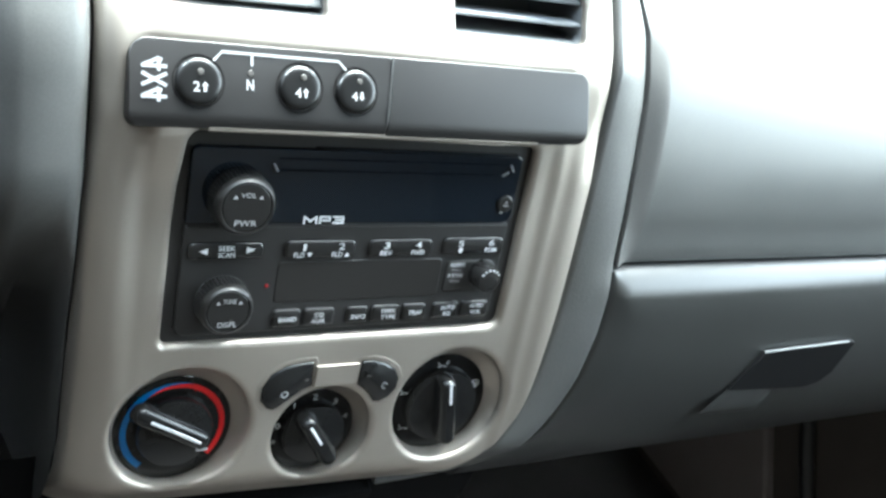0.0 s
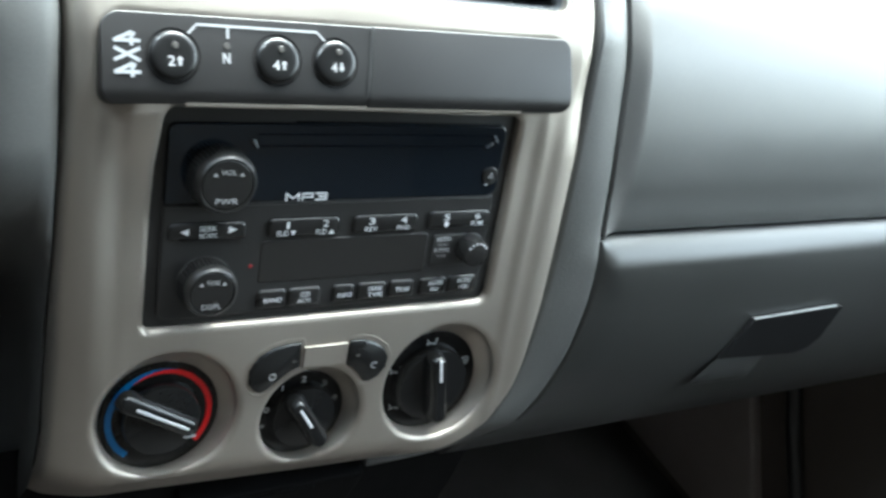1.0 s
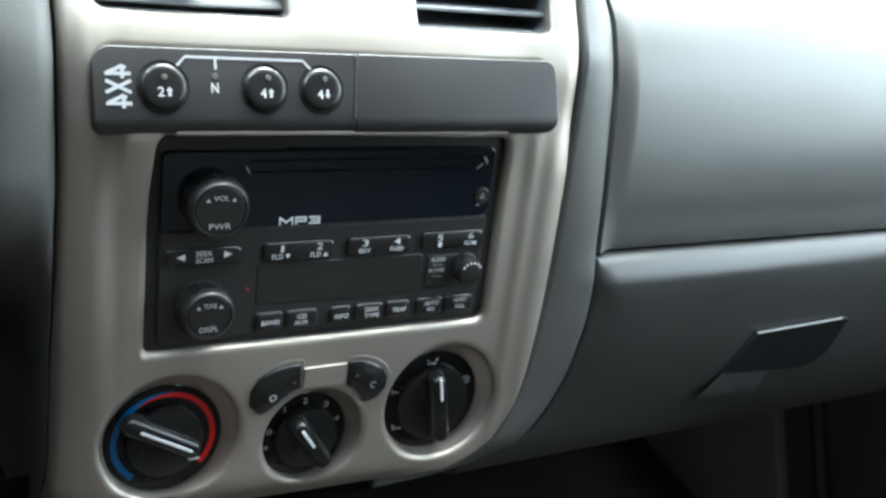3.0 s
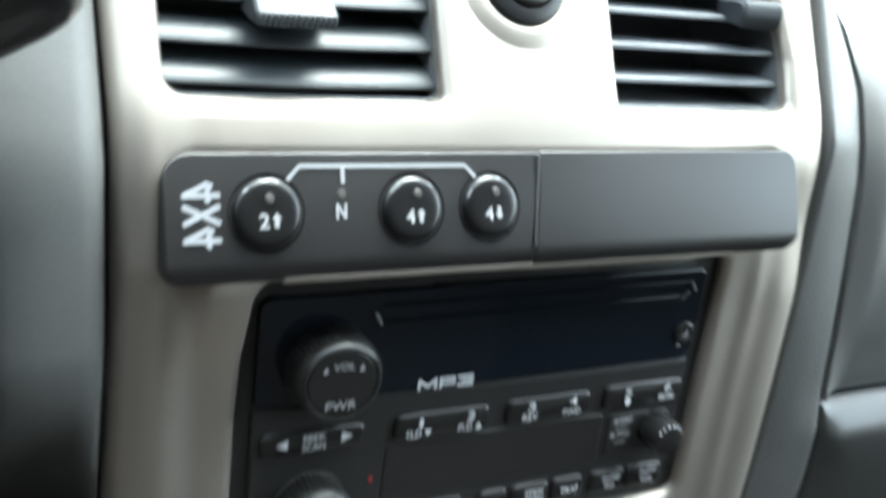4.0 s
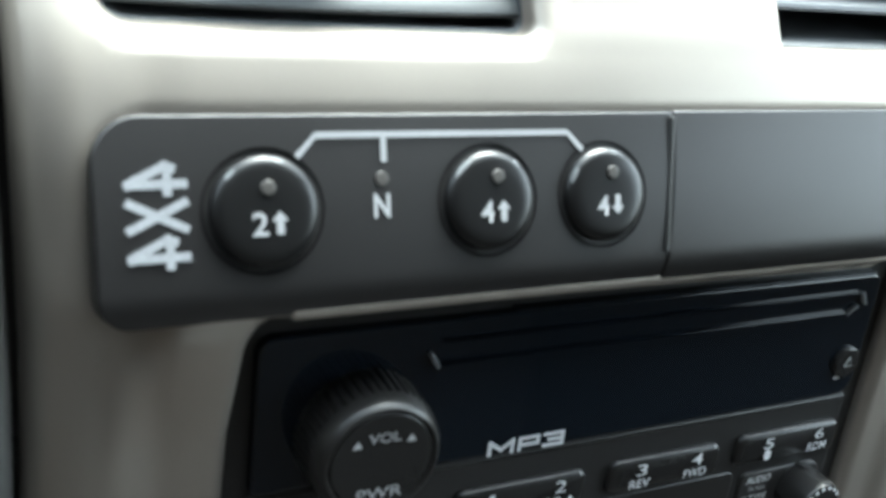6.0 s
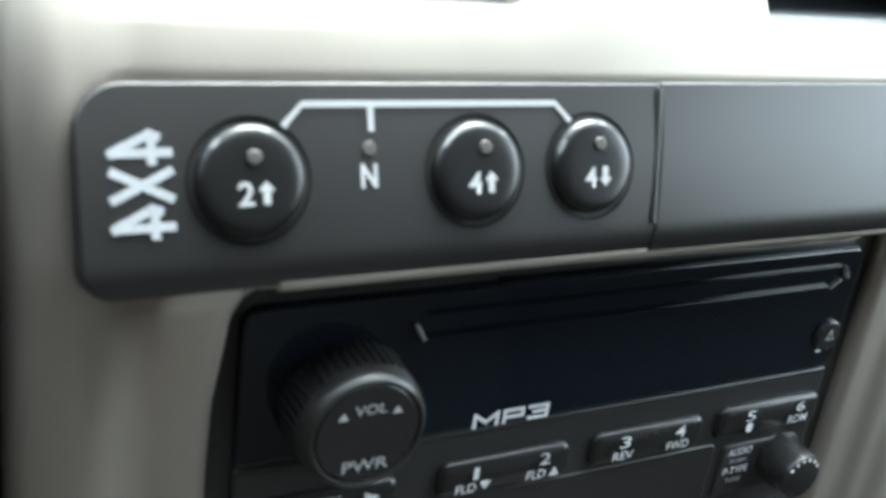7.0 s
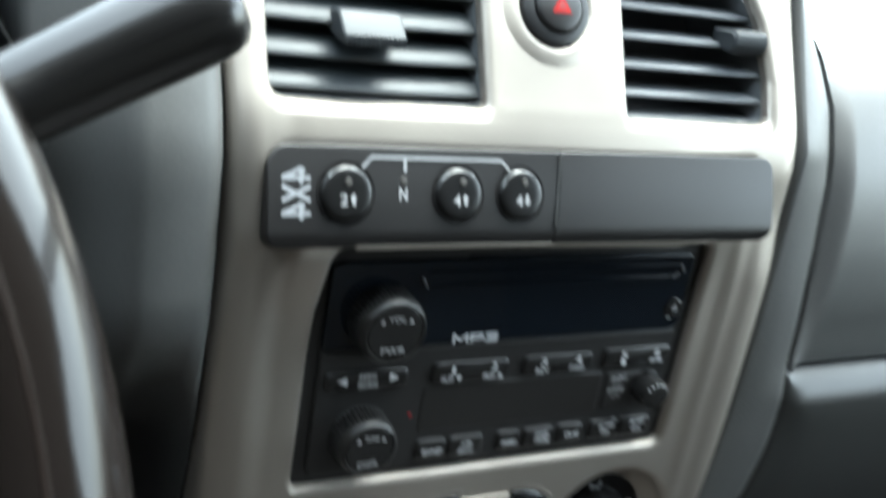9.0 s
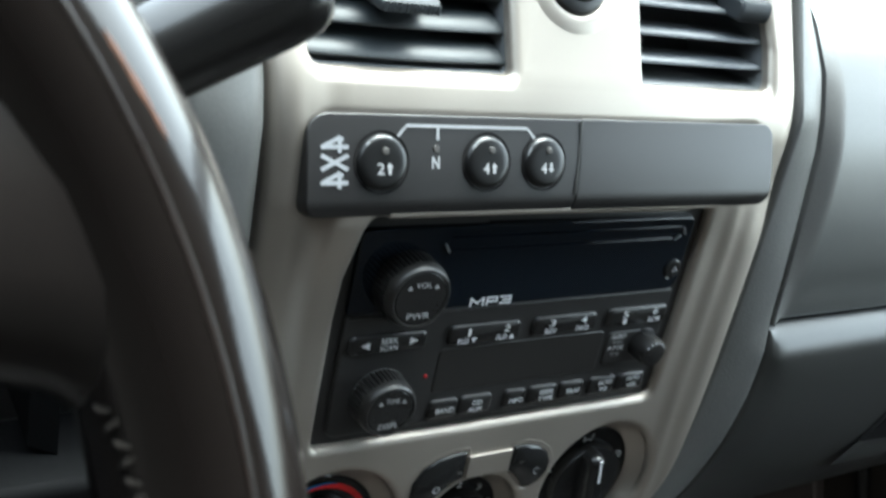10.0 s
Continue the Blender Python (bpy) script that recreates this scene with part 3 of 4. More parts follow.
        # chips on the shoulder of the button, with their speckled highlights painted in pale grey
        for a0, a1 in {-0.0944: ((126, 142), (66, 84)), -0.0482: ((116, 150), (46, 58)), -0.0204: ((140, 164), (70, 84))}[u]:
            fleck = []
            for k in range(7):
                f = k / 6
                a, wide = radians(a0 + (a1 - a0) * f), 0.15 + 0.85 * math.sin(math.pi * f) ** 0.5
                fleck.append([m @ Vector((u + r * q * math.cos(a), v + r * q * math.sin(a), lerp([(0.76, 0.0021), (0.84, 0.00195), (0.90, 0.0017), (0.95, 0.0013), (0.985, 0.0007)], q) + 0.00006)) for q in (0.92 - 0.045 * wide, 0.92, 0.92 + 0.035 * wide)])
            part("worn_highlight", grid(fleck), CHIP_GLINT, b)
        s = 1 if up else -1
        au, av = u + 0.0022, v - 0.0022
        arrow = [(-0.0007, -0.0021), (0.0007, -0.0021), (0.0007, 0.0003), (0.0016, 0.0003), (0.0, 0.0021), (-0.0016, 0.0003), (-0.0007, 0.0003)]
        lp = [(au + x, av + s * y) for x, y in arrow]
        bm = bmesh.new()
        bm.faces.new([bm.verts.new(m @ Vector((*p, 0.00235))) for p in lp])
        part("arrow", bm, INK_PANEL, b)


build_switch_panel()


# ---- radio
def build_radio():
    t = thing("car_radio", "black car radio with two ribbed knobs and a dark display", "radio")
    m = RAD
    part("chassis", slab(rrect(-0.1000, 0.0990, -0.0545, 0.0640, 0.004), -0.02, 0.0, m, 0.0004), RADIO, t)
    face = part("fascia", slab(rrect(-0.0905, 0.0890, -0.0478, 0.0105, (0.005, 0.001, 0.001, 0.005)), -0.0005, 0.0022, m, 0.0010), RADIO, t)
    glass = part("display_glass", slab(rrect(-0.0905, 0.0895, 0.0108, 0.0492, (0.006, 0.004, 0.004, 0.002)), -0.0005, 0.0026, m, 0.0008), GLASS, t, "glossy blue-black display glass")
    # disc slot: raised lip below a dark gap
    bm = bmesh.new()
    slab(rrect(-0.0500, 0.0830, 0.0396, 0.0440, 0.0012), 0.0020, 0.00272, m, 0.0002, bm)
    part("disc_slot", bm, GLASS, glass)
    for v, h, u0, u1 in ((0.0380, 0.0008, -0.0500, 0.0775), (0.0438, 0.0007, -0.0480, 0.0812)):
        part("slot_lip", slab(rrect(u0, u1, v, v + h, 0.0004), 0.002, 0.0037, m, 0.0004), GLASS, glass)
    # short pale bars at the corners of the slot
    for u, v, a in ((-0.0502, 0.0398, -60), (0.0795, 0.0392, 35), (0.0830, 0.0424, -60)):
        c, s = math.cos(radians(a)), math.sin(radians(a))
        lp = [(u + c * x - s * y, v + s * x + c * y) for x, y in rrect(-0.0022, 0.0022, -0.0004, 0.0004, 0.0004, 3)]
        part("slot_corner", slab(lp, 0.002, 0.0040, m, 0.0003), mat("pale_slot_edge", (0.35, 0.36, 0.38), 0.3), glass)
    part("top_edge", slab(rrect(-0.0300, 0.0860, 0.0494, 0.0500, 0.0002), 0.0, 0.0030, m, 0.0002), GLASS, glass)
    for ch, u in (("M", -0.0286), ("P", -0.0208), ("3", -0.0136)):
        part("lettering", glyph(ch, u, 0.0130, 0.0074 if ch == "M" else 0.0062, 0.0042, 0.00105, 0.0028, m), INK, glass, "white wide lettering")
    ej = part("eject_key", slab(ellipse(0.0834, 0.0222, 0.0048), 0.001, 0.0040, m, 0.0008), KEY, t)
    flat("eject_mark", [(0.0818, 0.0212), (0.0852, 0.0212), (0.0835, 0.0243)], 0.0041, m, ej, INK)
    flat("eject_mark", [(0.0824, 0.0217), (0.0846, 0.0217), (0.0835, 0.0236)], 0.0043, m, ej, KEY)
    # a glint on the glass, painted as a small white dash
    flat("glint_mark", rrect(0.0809, 0.0832, 0.0165, 0.0175, 0.0005), 0.0027, m, glass, INK)

    def knob(u, v, r, hgt, top, bottom, teeth):
        bm = bmesh.new()
        loops = []
        n = teeth * 4
        def ring(rad, amp):
            out = []
            for k in range(n):
                a = 2 * math.pi * k / n
                q = rad - (amp if k % 4 in (0,) else 0)
                out.append((u + q * math.cos(a), v + q * math.sin(a)))
            return out
        for rad, w, amp in ((r * 1.08, 0.0, 0), (r * 1.08, 0.0015, 0), (r * 1.05, 0.0022, 0.0), (r * 1.04, 0.0028, 0.0007), (r * 1.02, hgt * 0.66, 0.0007), (r * 1.01, hgt * 0.72, 0.0001), (r * 0.99, hgt * 0.80, 0), (r * 0.96, hgt * 0.89, 0), (r * 0.92, hgt * 0.96, 0), (r * 0.87, hgt * 1.0, 0), (r * 0.835, hgt * 0.99, 0), (r * 0.82, hgt * 0.95, 0)):
            loops.append((ring(rad, amp), w))
        loft(bm, loops, m, (True, False))
        k = part("knob", bm, RUBBER, t, "ribbed black rotary knob")
        part("knob_cap", slab(ellipse(u, v, r * 0.81), hgt * 0.5, hgt * 0.99, m, 0.0006), KEY, k)
        w = hgt * 0.99 + 0.0001
        words("lettering", top, u, v + r * 0.42, w, m, k, 0.0024, r * 0.50, INK_GREY)
        words("lettering", bottom, u, v - r * 0.52, w, m, k, 0.0028, r * 0.72, INK_GREY)
        for s in (-1, 1):
            lp = [(u + s * r * 0.42 - 0.0011, v + r * 0.30), (u + s * r * 0.42 + 0.0011, v + r * 0.30), (u + s * r * 0.42, v + r * 0.30 + 0.0018)]
            flat("arrow", lp, w, m, k, INK_GREY)
    knob(-0.0664, 0.0243, 0.0146, 0.0160, "VOL", "PWR", 44)
    knob(-0.0688, -0.0292, 0.0130, 0.0150, "TUNE", "DISPL", 40)

    def key(u0, u1, v0, v1, marks, r=0.0022, h=0.0042):
        k = part("key", slab(rrect(u0, u1, v0, v1, (r, r * 1.4, r * 1.4, r)), 0.001, h, m, 0.0017, dome=0.0006), KEY, t)
        for body, u, v, hh, ww in marks:
            words("lettering", body, u, v, h + 0.0008, m, k, hh, ww)
        return k, h + 0.0008
    k, w = key(-0.0880, -0.0505, -0.0070, 0.0018, [("SEEK", -0.0697, -0.0006, 0.0026, 0.0082), ("SCAN", -0.0697, -0.0040, 0.0026, 0.0082)])
    flat("arrow", [(-0.0830, -0.0020), (-0.0790, -0.0038), (-0.0790, -0.0004)], w, m, k, INK)
    flat("arrow", [(-0.0560, -0.0016), (-0.0600, 0.0002), (-0.0600, -0.0034)], w, m, k, INK)
    k, w = key(-0.0398, -0.0015, -0.0074, 0.0024, [("1", -0.0302, -0.0008, 0.0036, 0.0014), ("FLD", -0.0326, -0.0048, 0.0027, 0.0056), ("2", -0.0102, -0.0004, 0.0036, 0.0032), ("FLD", -0.0122, -0.0048, 0.0027, 0.0056)])
    flat("arrow", [(-0.0286, -0.0036), (-0.0272, -0.0060), (-0.0258, -0.0036)], w, m, k, INK)
    flat("arrow", [(-0.0082, -0.0060), (-0.0068, -0.0036), (-0.0054, -0.0060)], w, m, k, INK)
    key(0.0056, 0.0432, -0.0074, 0.0025, [("3", 0.0153, -0.0004, 0.0036, 0.0034), ("REV", 0.0153, -0.0046, 0.0027, 0.0066), ("4", 0.0339, -0.0003, 0.0036, 0.0036), ("FWD", 0.0339, -0.0046, 0.0027, 0.0076)])
    k, w = key(0.0494, 0.0880, -0.0072, 0.0030, [("5", 0.0598, 0.0000, 0.0034, 0.0034), ("6", 0.0792, 0.0002, 0.0034, 0.0034), ("RDM", 0.0792, -0.0040, 0.0027, 0.0072)])
    flat("key_mark", ellipse(0.0600, -0.0038, 0.0013, 0.0017, 16), w, m, k, INK)
    # second, grey display
    part("lower_window", slab(rrect(-0.0420, 0.0520, -0.0318, -0.0092, (0.002, 0.003, 0.003, 0.002)), 0.0015, 0.0026, m, 0.0008), WINDOW2, t)
    # audio dial and its legend
    ap = part("audio_plate", slab(rrect(0.0545, 0.0862, -0.0290, -0.0108, (0.004, 0.006, 0.002, 0.002)), 0.0015, 0.0032, m, 0.0008), RADIO, t)
    for body, v, hh, ww, ink in (("AUDIO", -0.0132, 0.0024, 0.0092, INK), ("PUSH", -0.0164, 0.0016, 0.0060, INK_GREY), ("P-TYPE", -0.0197, 0.0024, 0.0094, INK), ("TUNE", -0.0230, 0.0016, 0.0060, INK_GREY)):
        words("lettering", body, 0.0612, v, 0.0034, m, ap, hh, ww, ink)
    bm = bmesh.new()
    loft(bm, [(ellipse(0.0768, -0.0185, r, n=28), w) for r, w in ((0.0078, 0.001), (0.0076, 0.0125), (0.0070, 0.0140), (0.0050, 0.0146), (0.0020, 0.0147))], m, (True, True))
    k = part("audio_knob", bm, KEY, t)
    for a in range(35, 150, 22):
        flat("knob_mark", ellipse(0.0768 + 0.0062 * math.cos(radians(a)), -0.0185 + 0.0062 * math.sin(radians(a)), 0.0006, n=10), 0.0143, m, k, INK)
    # bottom row
    for u0, u1, marks in ((-0.0415, -0.0262, [("BAND", -0.0336, -0.0404, 0.0026, 0.0096)]),
                          (-0.0254, -0.0075, [("CD", -0.0166, -0.0386, 0.0025, 0.0052), ("AUX", -0.0168, -0.0420, 0.0025, 0.0076)]),
                          (-0.0008, 0.0120, [("INFO", 0.0058, -0.0408, 0.0026, 0.0080)]),
                          (0.0134, 0.0308, [("SEEK", 0.0233, -0.0384, 0.0025, 0.0086), ("TYPE", 0.0235, -0.0420, 0.0025, 0.0086)]),
                          (0.0320, 0.0470, [("TRAF", 0.0397, -0.0402, 0.0026, 0.0086)]),
                          (0.0506, 0.0672, [("AUTO", 0.0596, -0.0382, 0.0025, 0.0088), ("EQ", 0.0596, -0.0418, 0.0025, 0.0044)]),
                          (0.0686, 0.0866, [("AUTO", 0.0780, -0.0378, 0.0025, 0.0088), ("VOL", 0.0782, -0.0417, 0.0025, 0.0068)])):
        key(u0, u1, -0.0454, -0.0353, marks, 0.0018, 0.0040)
    part("status_lamp", slab(ellipse(-0.0464, -0.0222, 0.0010, n=14), 0.001, 0.0028, m, 0.0002), LED, t, "tiny unlit dark red status lamp")


build_radio()


# ---- climate dials and keys
def build_dials():
    names = (("round black temperature dial with a red and blue band", -30), ("round black fan speed dial numbered zero to four", -56), ("round black air direction dial with white symbols", 100))
    for i, ((u, v, r, rc), (label, turn)) in enumerate(zip(HV, names)):
        t = thing("climate_dial", label, "dial", "climate dials")
        m = plane(0, (u, 0.0113, v))
        part("dial_face", slab(ellipse(0, 0, r + 0.0004), -0.004, 0.0, m, 0.0003), DIAL, t)
        # turning knob: low drum with a raised grip across it
        kr = r * (0.66 if i == 0 else 0.74)
        bm = bmesh.new()
        loft(bm, [(ellipse(0, 0, kr * q), w) for q, w in ((1.04, 0.0), (1.0, 0.0045), (0.97, 0.0058), (0.90, 0.0062), (0.0001, 0.0064))], m, (True, True))
        kn = part("knob", bm, DIAL, t)
        g = m @ pose(0, 0.0028 if i == 0 else 0, 0, 0, 0, turn + 90)
        bm = bmesh.new()
        loops = []
        tall = 0.68 if i == 0 else 1.0
        for w, wd, ln in ((0.004, 0.0062, kr * 1.02), (0.010 * tall, 0.0052, kr * 0.99), (0.0138 * tall, 0.0040, kr * 0.94), (0.0150 * tall, 0.0026, kr * 0.88)):
            loops.append((rrect(-wd, wd, -ln, ln + (r * 0.22 if i == 0 else 0), wd * 0.9, 6), w))
        loft(bm, loops, g, (True, True))
        part("grip", bm, DIAL, kn)
        lo, hi = ((-kr * 0.86, kr * 0.72) if i == 0 else (-kr * 0.72, kr * 0.05) if i == 1 else (kr * 0.30, kr * 0.92))
        part("pointer", slab(rrect(-0.0008, 0.0008, -hi, -lo, 0.0006, 4), 0.0145 * tall, 0.0150 * tall + 0.0004, g, 0.0003), INK, kn, "white pointer line")
        if i == 0:
            def arc(a0, a1, low, high):
                bm = bmesh.new()
                rows = []
                for k in range(61):
                    d = a0 + (a1 - a0) * k / 60
                    rows.append([bm.verts.new(m @ Vector((r * q * math.cos(radians(d)), r * q * math.sin(radians(d)), 0.0004))) for q in (lerp(low, d), lerp(high, d))])
                for p, q in zip(rows, rows[1:]):
                    bm.faces.new((p[0], p[1], q[1], q[0]))
                return bm
            part("cold_band", arc(72, 232, [(72, 0.905), (130, 0.81), (232, 0.81)], [(72, 0.91), (232, 0.92)]), BLUE, t, "blue printed arc")
            part("hot_band", arc(-42, 126, [(-42, 0.81), (126, 0.81)], [(-42, 0.91), (72, 0.91), (126, 0.815)]), RED, t, "red printed arc")
            flat("tick", rrect(0.0112, 0.0172, -0.0112, -0.0098, 0.0004), 0.0066, m, t, INK)
        elif i == 1:
            for ch, a in (("0", 168), ("1", 126), ("2", 91), ("3", 54), ("4", 19)):
                words("lettering", ch, 0.84 * r * math.cos(radians(a)), 0.84 * r * math.sin(radians(a)), 0.0002, m, t, 0.0034, None if ch == "1" else 0.0028)
            flat("off_mark", ellipse(-0.0215, -0.0055, 0.0012, n=12), 0.0001, m, t, INK_GREY)
        else:
            for a in (159, 94, 24, -58, 216):
                cu, cv = 0.82 * r * math.cos(radians(a)), 0.82 * r * math.sin(radians(a))
                if a in (159, 94, 216):
                    for du, dv, w_, h_, rot in ((-0.0020, -0.0010, 0.0030, 0.0007, 20), (0.0012, -0.0012, 0.0030, 0.0008, -15), (0.0026, 0.0010, 0.0028, 0.0007, 70), (-0.0030, 0.0008, 0.0020, 0.0006, 120)):
                        q = m @ Matrix.Translation((cu + du, cv + dv, 0)) @ pose(0, 0, 0, 0, 0, rot)
                        flat("air_symbol", rrect(-w_ / 2, w_ / 2, -h_ / 2, h_ / 2, 0.0003, 2), 0.0002, q, t, INK)
                else:
                    bm = band_mesh(cu, cv, 0.0021, 0.0028, 0, 360, 0.0002, m, 20)
                    part("air_symbol", bm, INK, t)
                    for du in (-0.001, 0.0, 0.001):
                        flat("air_symbol", rrect(cu + du - 0.0002, cu + du + 0.0002, cv - 0.0024, cv + 0.0014, 0.0001, 2), 0.0003, m, t, INK)
    for lp, label, cx, cz in ((key_left(), "small black air conditioning push key", -0.0307, -0.0820), (key_right(), "small black air recirculation push key", 0.0275, -0.0828)):
        t = thing("climate_key", label, "button", "climate keys")
        part("cap", slab(inset(lp, 0.0004), -0.006, 0.0018, FLAT, 0.0020, dome=0.0020), DIAL, t)
        if cx < 0:
            part("snow_symbol", band_mesh(cx, cz, 0.0013, 0.0020, 0, 360, 0.0040, FLAT, 18), INK_GREY, t)
        else:
            part("air_symbol", band_mesh(cx - 0.0002, cz + 0.0006, 0.0014, 0.0019, 20, 300, 0.0040, FLAT, 18), INK_GREY, t)
        flat("indicator", rrect(cx * 0.62 - 0.0012, cx * 0.62 + 0.0012, cz + 0.0066, cz + 0.0078, 0.0005), 0.0034, FLAT, t, LENS)


build_dials()


# ---- dashboard round the bezel
SEAM_LINE = [(0.098, -0.1680), (0.1290, -0.1520), (0.1480, -0.1300), (0.1600, -0.0995), (0.1658, -0.0680), (0.1680, -0.0430), (0.1678, -0.0200), (0.1682, 0.0140), (0.1675, 0.0480), (0.1667, 0.0810), (0.1660, 0.0970), (0.1656, 0.1180), (0.1610, 0.1400), (0.1520, 0.1560), (0.1460, 0.1700), (0.1440, 0.2100)]


def seam_x(z):
    return lerp(sorted((b, a) for a, b in SEAM_LINE), z)


def seam_y(z):
    """Depth of the joint between the soft strip and the passenger side."""
    return lerp([(-0.17, 0.010), (-0.12, 0.0005), (-0.09, -0.004), (-0.06, -0.006), (-0.03, -0.0055), (-0.01, -0.002), (0.014, 0.0000), (0.048, 0.0030), (0.081, 0.0065), (0.097, 0.0100), (0.118, 0.0180), (0.14, 0.030), (0.17, 0.046), (0.21, 0.066)], z)


def build_dashboard():
    t = thing("dashboard", "grained grey vinyl dashboard of a pickup truck cab", "dashboard")
    # soft strip that frames the bezel's passenger side
    inner = [(p.x + 0.0017, p.y - 0.0006) for p in spline([(*p, 0) for p in [(0.139, 0.205)] + BEZ_RIGHT + [(0.052, -0.1585)]], 76)]
    outer = [(p.x, p.y) for p in spline([(*p, 0) for p in SEAM_LINE[::-1] + [(0.052, -0.1720)]], 76)]
    rows = []
    for (ax, az), (bx, bz) in zip(inner, outer):
        r = [(ax, max(bez_y(0, az), 0) + 0.020, az)]
        for q in (0, 0.02, 0.06, 0.09, 0.12, 0.15, 0.2, 0.35, 0.5, 0.65, 0.8, 0.9, 0.95, 1.0):
            x, z = ax + (bx - ax) * q, az + (bz - az) * q
            a, b = max(bez_y(0, z), 0) + 0.0015, seam_y(z)
            y = a + (b - a) * q - 0.0012 * math.sin(math.pi * min(1.1 * q, 1)) + 0.0016 * max(0, 1 - q / 0.06) ** 2 + 0.016 * min(max((-0.142 - z) / 0.03, 0), 1) + 0.0016 * max(0, (q - 0.88) / 0.12) ** 2
            r.append((x, y, z))
        r.append((bx + 0.0003, r[-1][1] + 0.014, bz))
        rows.append(r)
    part("trim_strip", grid(rows), STRIP, t, sharp=60)
    # passenger-side pad: bulges, then rolls back under the windscreen
    prof = [(0.016, -0.0165), (0.004, -0.0160), (0.0012, -0.010), (0.0000, 0.004), (-0.0016, 0.020), (-0.0016, 0.048), (0.0020, 0.080), (0.0080, 0.100), (0.0160, 0.116), (0.0280, 0.131), (0.0480, 0.144), (0.0800, 0.153), (0.1200, 0.157), (0.20, 0.160), (0.34, 0.160), (0.52, 0.158), (0.72, 0.145)]
    prof = spline([(0, *p) for p in prof], 60)
    rows = []
    for p in prof:
        y, z = p.y, p.z
        x0 = seam_x(min(z, 0.20)) + 0.0030
        edge = seam_y(min(z, 0.2)) + 0.0003
        pull = min(max((0.12 - y) / 0.06, 0), 1)
        row = [(x0, y + (edge - y) * pull + 0.014, z)]
        for d, k in ((0, 1), (0.0008, 0.90), (0.0028, 0.68), (0.0050, 0.45), (0.0070, 0.26), (0.0088, 0.12), (0.0104, 0.04), (0.0120, 0.010), (0.0145, 0), (0.03, 0), (0.08, 0), (0.16, 0), (0.28, 0), (0.42, 0), (0.58, 0)):
            row.append((x0 + d, y + (edge - y) * k * pull, z))
        rows.append(row)
    part("passenger_pad", grid([r[8:] for r in rows]), VINYL, t, sharp=60)
    part("pad_border", grid([r[:9] for r in rows]), BORDER, t, "darker smooth border of the pad", sharp=60)
    # pad over the centre and the driver's side
    prof = spline([(0, *p) for p in ((0.070, 0.176), (0.048, 0.192), (0.046, 0.200), (0.056, 0.207), (0.08, 0.209), (0.2, 0.205), (0.34, 0.185), (0.52, 0.160), (0.72, 0.146))], 30)
    part("center_pad", grid([[(x, p.y, p.z) for x in (-0.80, -0.5, -0.2, 0.0, 0.14, 0.156)] for p in prof]), VINYL, t, sharp=60)
    # driver-side cheek beside the bezel
    prof = [(-0.1362, 0.030), (-0.1366, 0.006), (-0.1376, 0.0008), (-0.1400, -0.0035), (-0.1450, -0.0062), (-0.1550, -0.0088), (-0.1635, -0.0100), (-0.1680, -0.0090), (-0.1715, -0.0050), (-0.1850, 0.0080), (-0.1960, 0.0160), (-0.1985, 0.0190), (-0.2000, 0.0300), (-0.2030, 0.075)]
    rows = []
    for z in [0.205 - 0.0125 * k for k in range(30)]:
        dx = lerp([(-0.17, -0.0085), (-0.14, -0.0052), (-0.107, -0.0017), (-0.055, -0.0008), (0.05, 0.0), (0.10, -0.0010), (0.21, -0.0028)], z)
        under = 0.85 * max(0, 0.025 - z)  # below, the cheek falls back under the dashboard
        rows.append([(x + dx, y + bez_y(0, min(z, 0.028) if z < 0.095 else z) * 0.9 + left_roll(-0.1375, z) + under * min(max((-0.1364 - x) / 0.014, 0), 1), z) for x, y in prof])
    part("driver_cheek", grid(rows), VINYL_MID, t, sharp=60)
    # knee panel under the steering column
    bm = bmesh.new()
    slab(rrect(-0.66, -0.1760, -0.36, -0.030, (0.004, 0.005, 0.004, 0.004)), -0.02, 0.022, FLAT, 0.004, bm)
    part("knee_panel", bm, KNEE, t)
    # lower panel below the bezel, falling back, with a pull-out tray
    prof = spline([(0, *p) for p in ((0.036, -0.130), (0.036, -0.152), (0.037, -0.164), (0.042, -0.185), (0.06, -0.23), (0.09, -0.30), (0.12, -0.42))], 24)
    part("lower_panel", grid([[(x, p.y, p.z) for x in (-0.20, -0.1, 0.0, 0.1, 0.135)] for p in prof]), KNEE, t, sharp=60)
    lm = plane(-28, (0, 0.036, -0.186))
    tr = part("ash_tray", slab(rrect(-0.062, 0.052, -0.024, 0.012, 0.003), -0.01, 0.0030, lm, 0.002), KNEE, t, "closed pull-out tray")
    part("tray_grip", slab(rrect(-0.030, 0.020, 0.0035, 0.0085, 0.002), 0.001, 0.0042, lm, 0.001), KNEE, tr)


build_dashboard()


